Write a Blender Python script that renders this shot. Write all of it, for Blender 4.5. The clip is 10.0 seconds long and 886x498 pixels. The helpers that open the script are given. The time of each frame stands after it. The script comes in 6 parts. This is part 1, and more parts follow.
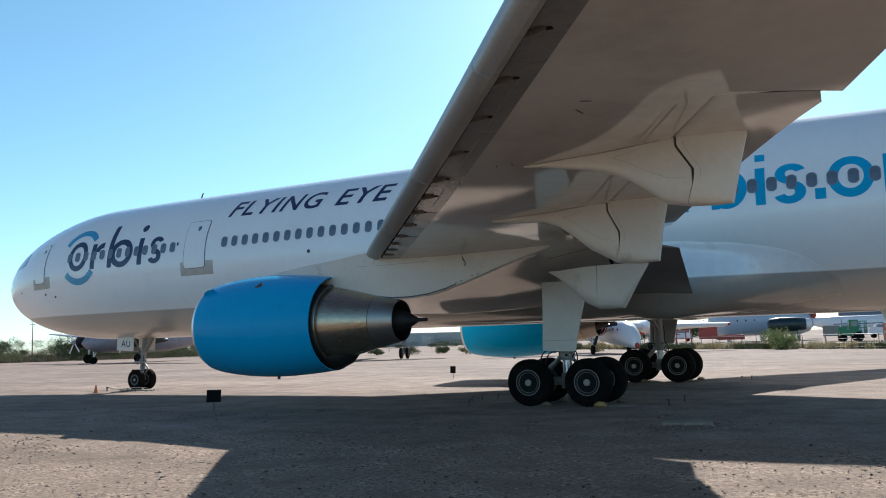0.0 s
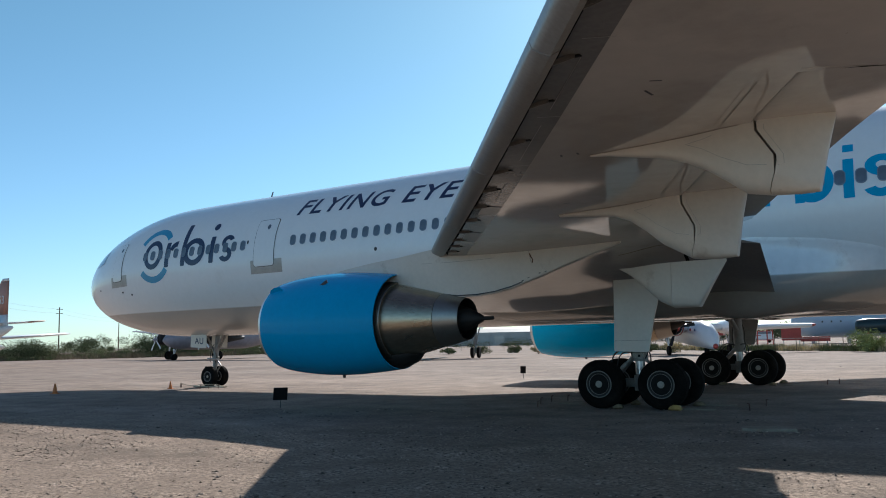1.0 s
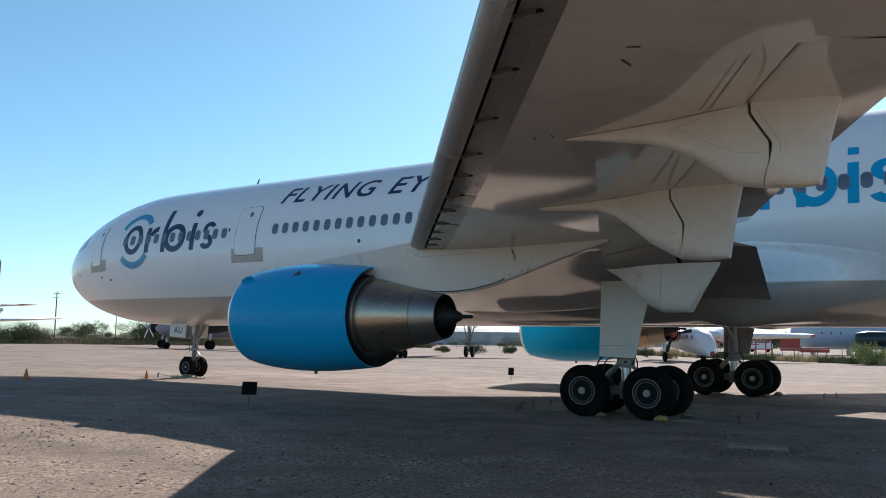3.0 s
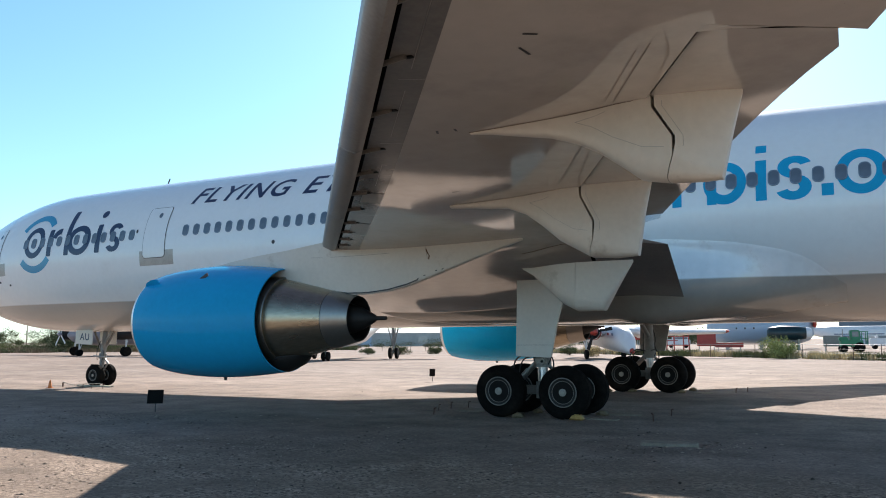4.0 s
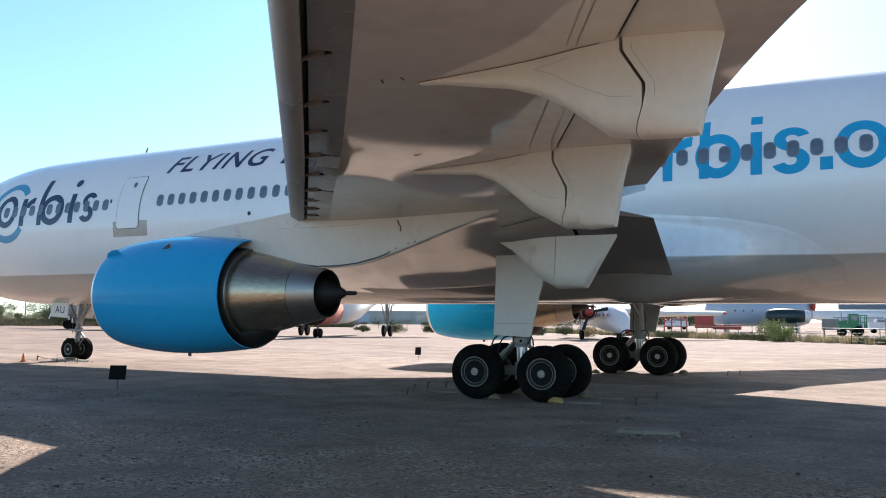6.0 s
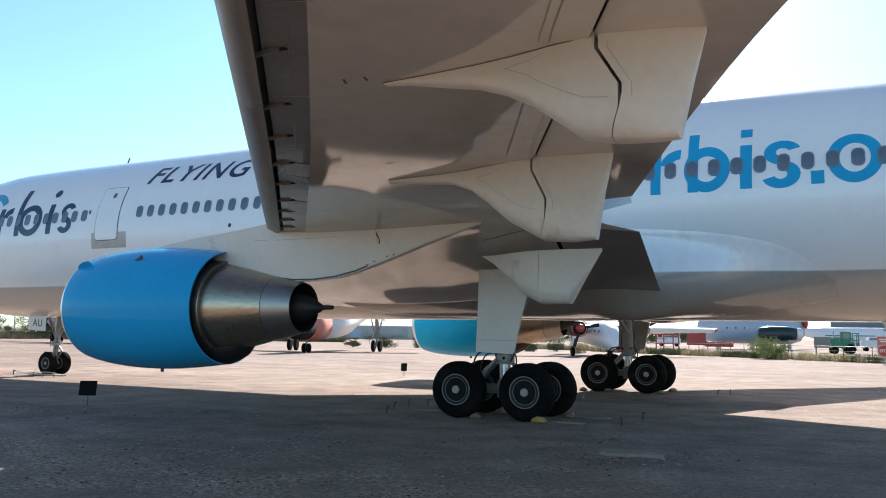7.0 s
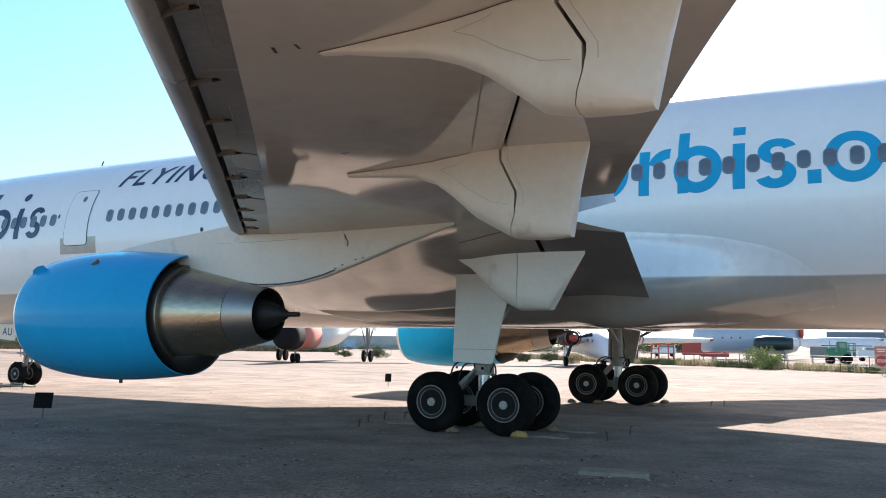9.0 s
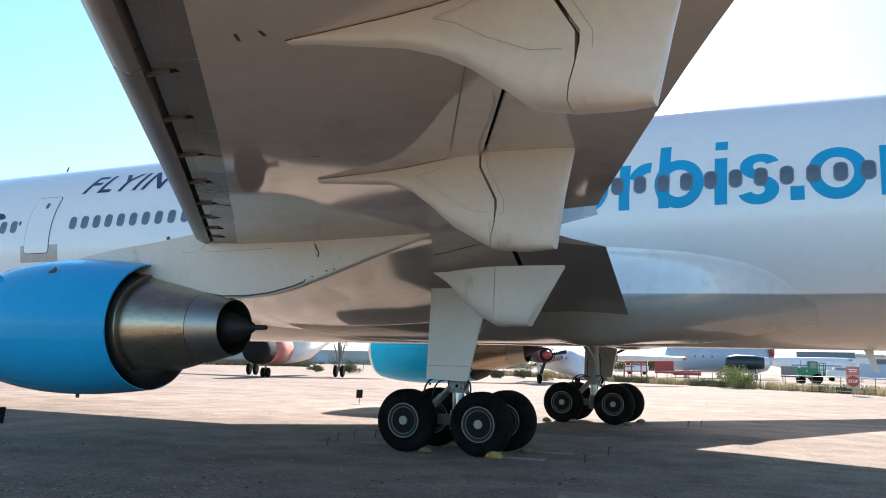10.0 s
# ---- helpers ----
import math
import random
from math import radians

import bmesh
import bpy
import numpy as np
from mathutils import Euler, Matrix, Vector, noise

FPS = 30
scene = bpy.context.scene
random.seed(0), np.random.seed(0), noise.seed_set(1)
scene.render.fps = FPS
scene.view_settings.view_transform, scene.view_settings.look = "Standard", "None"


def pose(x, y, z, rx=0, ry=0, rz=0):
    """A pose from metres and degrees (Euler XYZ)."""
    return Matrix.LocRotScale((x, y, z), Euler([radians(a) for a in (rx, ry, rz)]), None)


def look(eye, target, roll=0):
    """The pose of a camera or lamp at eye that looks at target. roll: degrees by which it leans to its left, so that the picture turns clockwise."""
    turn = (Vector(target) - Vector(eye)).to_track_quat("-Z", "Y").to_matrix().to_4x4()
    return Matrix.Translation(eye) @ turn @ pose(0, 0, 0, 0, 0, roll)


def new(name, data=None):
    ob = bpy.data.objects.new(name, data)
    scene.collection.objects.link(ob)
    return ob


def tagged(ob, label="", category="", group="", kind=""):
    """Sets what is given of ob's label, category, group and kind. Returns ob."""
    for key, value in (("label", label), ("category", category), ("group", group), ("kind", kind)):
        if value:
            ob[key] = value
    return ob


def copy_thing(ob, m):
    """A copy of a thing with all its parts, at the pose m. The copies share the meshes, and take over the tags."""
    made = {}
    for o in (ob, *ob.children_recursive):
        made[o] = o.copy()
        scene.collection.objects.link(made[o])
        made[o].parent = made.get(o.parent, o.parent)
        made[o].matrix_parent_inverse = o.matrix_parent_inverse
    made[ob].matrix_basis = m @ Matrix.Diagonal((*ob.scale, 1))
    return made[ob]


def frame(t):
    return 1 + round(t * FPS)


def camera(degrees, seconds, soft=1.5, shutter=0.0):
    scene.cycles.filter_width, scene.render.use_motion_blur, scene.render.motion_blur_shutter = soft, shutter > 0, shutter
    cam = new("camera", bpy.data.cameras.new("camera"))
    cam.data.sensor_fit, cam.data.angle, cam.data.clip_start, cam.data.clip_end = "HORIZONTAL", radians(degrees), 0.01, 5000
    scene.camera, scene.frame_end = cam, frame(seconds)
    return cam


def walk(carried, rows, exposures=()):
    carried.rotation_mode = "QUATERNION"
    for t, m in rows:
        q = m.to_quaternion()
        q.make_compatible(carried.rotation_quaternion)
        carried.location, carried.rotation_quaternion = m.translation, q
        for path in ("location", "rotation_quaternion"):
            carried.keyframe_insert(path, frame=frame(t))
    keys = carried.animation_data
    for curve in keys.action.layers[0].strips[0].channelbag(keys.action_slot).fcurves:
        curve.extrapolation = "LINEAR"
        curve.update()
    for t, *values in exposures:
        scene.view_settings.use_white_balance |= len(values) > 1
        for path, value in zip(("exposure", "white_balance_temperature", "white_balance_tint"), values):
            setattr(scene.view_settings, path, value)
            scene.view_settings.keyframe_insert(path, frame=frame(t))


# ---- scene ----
cam = camera(56.1, 10.0, soft=1.0)
PATH = [
    (0, (7.735, -27.172, 1.828), (6.811, -25.412, 2.045), -1.7),
    (0.5, (7.589, -26.863, 1.82), (6.512, -25.191, 2.025), -1.2),
    (1, (7.613, -26.611, 1.815), (6.538, -24.939, 2.035), -1.3),
    (1.5, (7.637, -26.303, 1.823), (6.512, -24.665, 2.047), 0.1),
    (2, (7.501, -25.994, 1.811), (6.386, -24.348, 2.024), 0.9),
    (2.2, (7.495, -25.863, 1.814), (6.42, -24.193, 2.042), 0.8),
    (3.3, (7.464, -25.145, 1.83), (6.383, -23.475, 2.04), 0.7),
    (3.5, (7.458, -25.014, 1.833), (6.407, -23.326, 2.047), 0.6),
    (4, (7.508, -24.83, 1.847), (6.581, -23.072, 2.065), -0.3),
    (4.5, (7.568, -24.424, 1.823), (6.588, -22.691, 2.012), 0.3),
    (5, (7.484, -24.163, 1.803), (6.496, -22.432, 1.971), 0.5),
    (5.5, (7.54, -23.903, 1.811), (6.654, -22.119, 1.985), 0.0),
    (5.7, (7.537, -23.778, 1.814), (6.633, -22.001, 1.979), 0.1),
    (6.8, (7.518, -23.089, 1.83), (6.561, -21.344, 2.025), 1.1),
    (7, (7.515, -22.964, 1.833), (6.598, -21.198, 2.037), 0.8),
    (7.5, (7.599, -22.673, 1.826), (6.631, -20.938, 2.052), 1.0),
    (8, (7.501, -22.428, 1.801), (6.534, -20.692, 2.022), 2.0),
    (8.5, (7.427, -22.109, 1.826), (6.646, -20.284, 2.069), 1.2),
    (9, (7.415, -21.799, 1.811), (6.507, -20.031, 2.039), 0.8),
    (9.5, (7.151, -21.471, 1.811), (6.179, -19.736, 2.02), 1.1),
    (10, (7.139, -21.276, 1.823), (6.288, -19.486, 2.089), 1.4),
]
EXPOSURES = [(0.0, 0.66, 6580, 10), (0.5, 0.34, 6500, 9), (1.5, 0.38, 6530, 10), (2.0, 0.47, 6600, 11), (3.5, 0.73, 6720, 12), (4.0, 1.0, 6850, 12), (4.5, 1.06, 6900, 14), (5.0, 1.01, 6900, 14), (5.5, 1.22, 7000, 17), (7.0, 1.22, 6950, 15), (8.5, 1.43, 6950, 14), (10.0, 1.48, 6950, 14)]
walk(cam, [(t, look(eye, target, roll)) for t, eye, target, roll in PATH], EXPOSURES)

# ---- world, sun, exposure ----
SUN_FROM = Vector((-0.38, 1.68, 1.0)).normalized()
world = bpy.data.worlds.new("sky")
scene.world = world
world.use_nodes = True
wn = world.node_tree
sky = wn.nodes.new("ShaderNodeTexSky")
sky.sky_type = "NISHITA"
sky.sun_disc = False
sky.sun_elevation = math.asin(SUN_FROM.z)
sky.sun_rotation = math.atan2(SUN_FROM.x, SUN_FROM.y)
sky.altitude = 800
sky.air_density, sky.dust_density, sky.ozone_density = 1.0, 0.5, 0.9
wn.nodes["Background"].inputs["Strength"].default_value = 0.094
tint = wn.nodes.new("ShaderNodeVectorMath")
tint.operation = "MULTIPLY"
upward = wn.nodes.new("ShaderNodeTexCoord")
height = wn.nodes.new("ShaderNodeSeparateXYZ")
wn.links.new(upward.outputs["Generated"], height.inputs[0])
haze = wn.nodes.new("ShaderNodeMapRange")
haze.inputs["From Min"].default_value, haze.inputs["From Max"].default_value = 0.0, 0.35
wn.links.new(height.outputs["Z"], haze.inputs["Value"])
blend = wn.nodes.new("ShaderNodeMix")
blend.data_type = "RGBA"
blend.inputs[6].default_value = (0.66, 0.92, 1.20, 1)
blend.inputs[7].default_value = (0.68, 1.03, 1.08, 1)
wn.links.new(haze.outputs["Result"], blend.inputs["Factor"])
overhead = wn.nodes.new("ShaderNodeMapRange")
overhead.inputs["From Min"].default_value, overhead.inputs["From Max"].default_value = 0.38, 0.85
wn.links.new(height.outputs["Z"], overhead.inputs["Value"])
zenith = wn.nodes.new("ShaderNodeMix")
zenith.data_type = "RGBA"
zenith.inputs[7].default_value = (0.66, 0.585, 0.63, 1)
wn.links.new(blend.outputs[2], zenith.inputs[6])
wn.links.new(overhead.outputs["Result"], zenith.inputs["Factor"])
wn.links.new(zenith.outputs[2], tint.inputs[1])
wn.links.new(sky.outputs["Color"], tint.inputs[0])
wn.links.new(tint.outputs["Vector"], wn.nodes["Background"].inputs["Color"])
sun_data = bpy.data.lights.new("sun", "SUN")
sun_data.energy, sun_data.angle, sun_data.color = 5.0, radians(0.53), (1.0, 0.972, 0.94)
sun = new("sun", sun_data)
sun.matrix_world = look(SUN_FROM * 80, (0, 0, 0))


# ---- materials ----
def mat(name, col, rough=0.5, metal=0.0, var=0.12, scale=2.0, fine=40.0, bump=0.0, bump_scale=60.0, coat=0.0, streak=0.0, island=0.0, stretch=(1, 1, 1), rough_var=0.1, spec=0.5):
    m = bpy.data.materials.new(name)
    m.use_nodes = True
    nt = m.node_tree
    n, l = nt.nodes, nt.links
    b = n["Principled BSDF"]
    tc = n.new("ShaderNodeTexCoord")
    mp = n.new("ShaderNodeMapping")
    mp.inputs["Scale"].default_value = stretch
    l.new(tc.outputs["Object"], mp.inputs["Vector"])
    n1, n2 = n.new("ShaderNodeTexNoise"), n.new("ShaderNodeTexNoise")
    for node, sc, det in ((n1, scale, 5), (n2, fine, 3)):
        node.inputs["Scale"].default_value = sc
        node.inputs["Detail"].default_value = det
        l.new(mp.outputs["Vector"], node.inputs["Vector"])
    add = n.new("ShaderNodeMath")
    add.operation = "ADD"
    l.new(n1.outputs["Fac"], add.inputs[0])
    l.new(n2.outputs["Fac"], add.inputs[1])
    last = add.outputs[0]
    if streak:
        sm = n.new("ShaderNodeMapping")
        sm.inputs["Scale"].default_value = (3.5, 3.5, 0.25)
        l.new(tc.outputs["Object"], sm.inputs["Vector"])
        n3 = n.new("ShaderNodeTexNoise")
        n3.inputs["Scale"].default_value = 1.2
        n3.inputs["Detail"].default_value = 6
        l.new(sm.outputs["Vector"], n3.inputs["Vector"])
        mul = n.new("ShaderNodeMath")
        mul.operation = "MULTIPLY_ADD"
        mul.inputs[1].default_value = streak
        l.new(n3.outputs["Fac"], mul.inputs[0])
        l.new(last, mul.inputs[2])
        last = mul.outputs[0]
    rng = n.new("ShaderNodeMapRange")
    rng.inputs["From Min"].default_value = 0.7 + 0.35 * streak
    rng.inputs["From Max"].default_value = 1.3 + 0.65 * streak
    rng.inputs["To Min"].default_value = 1 - var
    rng.inputs["To Max"].default_value = 1 + var
    l.new(last, rng.inputs["Value"])
    fac = rng.outputs["Result"]
    if island:
        gi = n.new("ShaderNodeNewGeometry")
        ir = n.new("ShaderNodeMapRange")
        ir.inputs["To Min"].default_value = 1 - island
        ir.inputs["To Max"].default_value = 1 + island
        l.new(gi.outputs["Random Per Island"], ir.inputs["Value"])
        im = n.new("ShaderNodeMath")
        im.operation = "MULTIPLY"
        l.new(fac, im.inputs[0])
        l.new(ir.outputs["Result"], im.inputs[1])
        fac = im.outputs[0]
    vm = n.new("ShaderNodeVectorMath")
    vm.operation = "SCALE"
    vm.inputs[0].default_value = col
    l.new(fac, vm.inputs["Scale"])
    l.new(vm.outputs["Vector"], b.inputs["Base Color"])
    rr = n.new("ShaderNodeMapRange")
    rr.inputs["To Min"].default_value = max(0.02, rough * (1 - rough_var))
    rr.inputs["To Max"].default_value = min(1.0, rough * (1 + rough_var))
    l.new(n1.outputs["Fac"], rr.inputs["Value"])
    l.new(rr.outputs["Result"], b.inputs["Roughness"])
    b.inputs["Metallic"].default_value = metal
    b.inputs["Specular IOR Level"].default_value = spec
    if coat:
        b.inputs["Coat Weight"].default_value = coat
        b.inputs["Coat Roughness"].default_value = 0.10 if name == "white_airframe_paint" else 0.06
    if bump:
        nb = n.new("ShaderNodeTexNoise")
        nb.inputs["Scale"].default_value = bump_scale
        nb.inputs["Detail"].default_value = 4
        l.new(tc.outputs["Object"], nb.inputs["Vector"])
        bp = n.new("ShaderNodeBump")
        bp.inputs["Strength"].default_value = 1.0
        bp.inputs["Distance"].default_value = bump
        l.new(nb.outputs["Fac"], bp.inputs["Height"])
        l.new(bp.outputs["Normal"], b.inputs["Normal"])
    m["vector_scale"] = vm.name
    return m


def two_tone(m, upper, lower, level, edge=0.02, aft=None):
    """Upper colour above a height, the painted belly line; lower colour below it and everywhere ahead of aft."""
    nt = m.node_tree
    n, l = nt.nodes, nt.links
    vm = n[m["vector_scale"]]
    tc = n.new("ShaderNodeTexCoord")
    sp = n.new("ShaderNodeSeparateXYZ")
    l.new(tc.outputs["Object"], sp.inputs[0])
    st = n.new("ShaderNodeMapRange")
    st.inputs["From Min"].default_value = level - edge
    st.inputs["From Max"].default_value = level + edge
    l.new(sp.outputs["Z"], st.inputs["Value"])
    mix = n.new("ShaderNodeMix")
    mix.data_type = "RGBA"
    mix.inputs[6].default_value = (*lower, 1)
    mix.inputs[7].default_value = (*upper, 1)
    above = st.outputs["Result"]
    if aft is not None:
        behind = n.new("ShaderNodeMapRange")
        behind.inputs["From Min"].default_value, behind.inputs["From Max"].default_value = aft - edge, aft + edge
        l.new(sp.outputs["X"], behind.inputs["Value"])
        both = n.new("ShaderNodeMath")
        both.operation = "MULTIPLY"
        l.new(above, both.inputs[0])
        l.new(behind.outputs["Result"], both.inputs[1])
        above = both.outputs[0]
    l.new(above, mix.inputs["Factor"])
    l.new(mix.outputs[2], vm.inputs[0])


def stain(m, col, scale, low, high, strength, seed):
    """Irregular dirt patches over a paint."""
    n, l = m.node_tree.nodes, m.node_tree.links
    b = n["Principled BSDF"]
    src = b.inputs["Base Color"].links[0].from_socket
    tc = n.new("ShaderNodeTexCoord")
    mp = n.new("ShaderNodeMapping")
    mp.inputs["Location"].default_value = (seed, seed * 0.7, 0)
    l.new(tc.outputs["Object"], mp.inputs["Vector"])
    t = n.new("ShaderNodeTexNoise")
    t.inputs["Scale"].default_value = scale
    t.inputs["Detail"].default_value = 7
    t.inputs["Roughness"].default_value = 0.65
    l.new(mp.outputs["Vector"], t.inputs["Vector"])
    rg = n.new("ShaderNodeMapRange")
    rg.inputs["From Min"].default_value, rg.inputs["From Max"].default_value = low, high
    rg.inputs["To Max"].default_value = strength
    l.new(t.outputs["Fac"], rg.inputs["Value"])
    mix = n.new("ShaderNodeMix")
    mix.data_type = "RGBA"
    mix.inputs[7].default_value = (*col, 1)
    l.new(src, mix.inputs[6])
    l.new(rg.outputs["Result"], mix.inputs["Factor"])
    l.new(mix.outputs[2], b.inputs["Base Color"])


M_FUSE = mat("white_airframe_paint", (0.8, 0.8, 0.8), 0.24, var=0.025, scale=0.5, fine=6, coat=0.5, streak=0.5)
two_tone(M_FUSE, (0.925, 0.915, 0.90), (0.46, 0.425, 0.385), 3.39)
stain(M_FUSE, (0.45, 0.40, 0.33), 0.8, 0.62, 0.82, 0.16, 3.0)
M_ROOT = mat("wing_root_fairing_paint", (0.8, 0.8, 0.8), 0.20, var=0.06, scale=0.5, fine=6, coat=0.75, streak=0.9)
# ahead of aft the brown tone paints in the ground's dull reflection
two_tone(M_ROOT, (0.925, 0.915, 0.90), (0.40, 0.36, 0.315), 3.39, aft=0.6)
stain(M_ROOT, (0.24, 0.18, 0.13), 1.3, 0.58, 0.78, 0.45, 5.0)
M_WHITE = mat("cream_fairing_paint", (0.69, 0.645, 0.57), 0.4, var=0.05, scale=1.2, fine=12, streak=0.2, coat=0.1)
stain(M_WHITE, (0.25, 0.17, 0.10), 1.6, 0.62, 0.82, 0.75, 1.0)
stain(M_WHITE, (0.12, 0.10, 0.08), 14.0, 0.70, 0.76, 0.5, 5.0)
M_WING = mat("grey_wing_paint", (0.58, 0.535, 0.48), 0.06, var=0.05, scale=0.7, fine=4, coat=0.5, rough_var=0.0)
stain(M_WING, (0.10, 0.08, 0.06), 9.0, 0.71, 0.76, 0.7, 2.0)
stain(M_WING, (0.26, 0.23, 0.20), 0.5, 0.50, 0.80, 0.6, 7.0)
M_BAND = mat("dark_grey_leading_edge", (0.20, 0.185, 0.17), 0.2, var=0.15, scale=1.5, fine=14, coat=0.3)
M_SLAT = mat("worn_slat_metal", (0.31, 0.285, 0.255), 0.42, metal=0.3, var=0.12, scale=1.4, fine=20)
M_FLAP = mat("grey_flap_paint", (0.22, 0.21, 0.205), 0.15, var=0.1, scale=1.0, fine=14, coat=0.3)
# near-black colour paints the shade inside slat gaps, flap coves and slots
M_CAVITY_SHADE = mat("dark_cavity", (0.012, 0.012, 0.012), 0.9, spec=0.1)
M_BLUE = mat("bright_blue_cowl_paint", (0.0001, 0.362, 0.665), 0.10, var=0.05, scale=0.8, fine=10, streak=0.4, spec=0.12)
M_LIP = mat("bare_aluminium_lip", (0.75, 0.75, 0.76), 0.3, metal=0.9, var=0.08)
M_CORE = mat("heat_stained_nozzle_metal", (0.41, 0.335, 0.245), 0.28, metal=0.95, var=0.16, scale=1.6, fine=9, stretch=(0.4, 2, 2))
M_CORE_PALE = mat("dull_pale_nozzle_metal", (0.34, 0.31, 0.275), 0.36, metal=0.9, var=0.06, scale=2, fine=12)
M_SOOT = mat("sooty_black_metal", (0.018, 0.016, 0.015), 0.6, metal=0.2, var=0.3)
M_NAVY = mat("navy_lettering", (0.012, 0.03, 0.085), 0.3, var=0.06, coat=0.3)
M_CYAN = mat("sky_blue_lettering", (0.0001, 0.385, 0.66), 0.45, var=0.05, spec=0.08)
M_TEAL = mat("teal_arc_paint", (0.02, 0.34, 0.55), 0.3, var=0.05, coat=0.3)
M_SEAM = mat("faint_panel_seam", (0.24, 0.21, 0.18), 0.5, var=0.2, scale=3)
M_LINE = mat("dark_seam_line", (0.05, 0.05, 0.055), 0.6)
M_PATCH = mat("bare_metal_scuff_plate", (0.42, 0.41, 0.39), 0.4, metal=0.4, var=0.15, scale=4)
M_PLATE = mat("pale_worn_panel", (0.40, 0.385, 0.35), 0.3, var=0.12, scale=3, fine=20, coat=0.2)
M_POD = mat("dark_teal_cowl_paint", (0.012, 0.035, 0.04), 0.35, var=0.2, scale=1.0)
M_RADOME = mat("flat_black_radome", (0.011, 0.011, 0.012), 0.8, var=0.2, scale=3, spec=0.1)
M_SHED = mat("sun_bleached_metal_siding", (0.46, 0.45, 0.42), 0.6, var=0.12, scale=0.6, streak=0.4)
M_ARM = mat("dusty_slat_arm", (0.145, 0.13, 0.115), 0.5, var=0.2, scale=6)
M_PANE = mat("shaded_window_pane", (0.125, 0.155, 0.195), 0.14, var=0.2, scale=1.0, fine=2, coat=0.6)
M_FRAME = mat("window_surround", (0.165, 0.22, 0.285), 0.35, var=0.06)
M_TYRE = mat("black_tyre_rubber", (0.008, 0.0075, 0.007), 0.85, var=0.35, scale=3, fine=25, bump=0.002, bump_scale=40, spec=0.06)
stain(M_TYRE, (0.05, 0.04, 0.032), 2.2, 0.48, 0.80, 0.45, 4.0)
M_RIM = mat("dark_wheel_rim", (0.012, 0.0115, 0.011), 0.7, var=0.3, scale=8, spec=0.15)
M_RINGDULL = mat("dull_grey_rim", (0.030, 0.028, 0.026), 0.6, var=0.25, scale=8, spec=0.25)
M_GRIME = mat("brown_grime_seam", (0.13, 0.075, 0.045), 0.9, var=0.4, scale=5, spec=0.1)
M_RING = mat("pale_rim_flange", (0.22, 0.205, 0.185), 0.5, var=0.15, scale=8)
M_HUB = mat("pale_hub_metal", (0.36, 0.335, 0.29), 0.5, var=0.2, scale=8)
M_GEAR = mat("grey_gear_paint", (0.24, 0.232, 0.215), 0.5, var=0.22, scale=4, fine=30)
M_BRACKET = mat("dark_bracket_metal", (0.09, 0.085, 0.08), 0.5, metal=0.4, var=0.25)
M_STEEL = mat("oily_steel", (0.35, 0.34, 0.33), 0.35, metal=0.8, var=0.2)
M_HOSE = mat("black_hose", (0.02, 0.02, 0.02), 0.6)
M_SIGN = mat("black_sign_board", (0.008, 0.008, 0.008), 0.8, var=0.2, spec=0.1)
M_CONE = mat("faded_orange_cone", (0.62, 0.20, 0.06), 0.6, var=0.15)
M_CHOCK = mat("yellow_chock_paint", (0.44, 0.265, 0.085), 0.75, var=0.3, scale=9, fine=40, bump=0.004)
M_BLOCK = mat("weathered_pale_block", (0.20, 0.15, 0.09), 0.85, var=0.3, scale=9, fine=40, bump=0.004)
M_CONC = mat("grey_concrete", (0.29, 0.245, 0.195), 0.95, spec=0.1, var=0.3, scale=5, fine=60, bump=0.004)
M_RUST = mat("rusty_rod", (0.10, 0.05, 0.035), 0.8, var=0.3)
M_LEAF = mat("shrub_leaves", (0.145, 0.16, 0.075), 0.95, spec=0.1, var=0.25, scale=0.3, fine=2, island=0.3)
M_BRIGHTLEAF = mat("fresh_shrub_leaves", (0.30, 0.34, 0.13), 0.95, spec=0.1, var=0.25, scale=0.3, fine=2, island=0.4)
M_DARKLEAF = mat("dark_shrub_leaves", (0.075, 0.095, 0.045), 0.95, spec=0.1, var=0.25, scale=0.3, fine=2, island=0.3)
M_STRAW = mat("dry_grass", (0.52, 0.44, 0.27), 0.95, spec=0.1, var=0.3, scale=0.25, fine=2, island=0.4)
M_WEED = mat("brown_dry_weeds", (0.20, 0.155, 0.10), 0.95, var=0.3, scale=0.1, fine=1, island=0.35, spec=0.1)
M_WOOD = mat("weathered_pole_wood", (0.16, 0.12, 0.09), 0.85, var=0.25)
M_STONE = mat("gravel_stone", (0.28, 0.22, 0.175), 0.9, var=0.2, fine=90, island=0.75, spec=0.2)
M_SILVER = mat("dull_silver_skin", (0.55, 0.56, 0.58), 0.35, metal=0.5, var=0.1)
M_LILAC = mat("weathered_lilac_grey_skin", (0.30, 0.285, 0.32), 0.5, metal=0.2, var=0.15)
M_PLWHITE = mat("white_aircraft_paint", (0.78, 0.78, 0.78), 0.35, var=0.05)
M_ORANGE = mat("faded_orange_tail_paint", (0.55, 0.26, 0.18), 0.45, var=0.12)
M_RED = mat("red_paint", (0.42, 0.05, 0.035), 0.45, var=0.15)
M_SALMON = mat("faded_red_panel", (0.52, 0.16, 0.12), 0.5, var=0.12)
M_GREEN = mat("green_machine_paint", (0.01, 0.20, 0.09), 0.4, var=0.15)
M_BLACK = mat("black_radome_paint", (0.012, 0.012, 0.014), 0.55, var=0.2, spec=0.25)
M_PALEBLUE = mat("pale_blue_grey_skin", (0.42, 0.52, 0.62), 0.35, var=0.06, scale=0.3, streak=0.3)
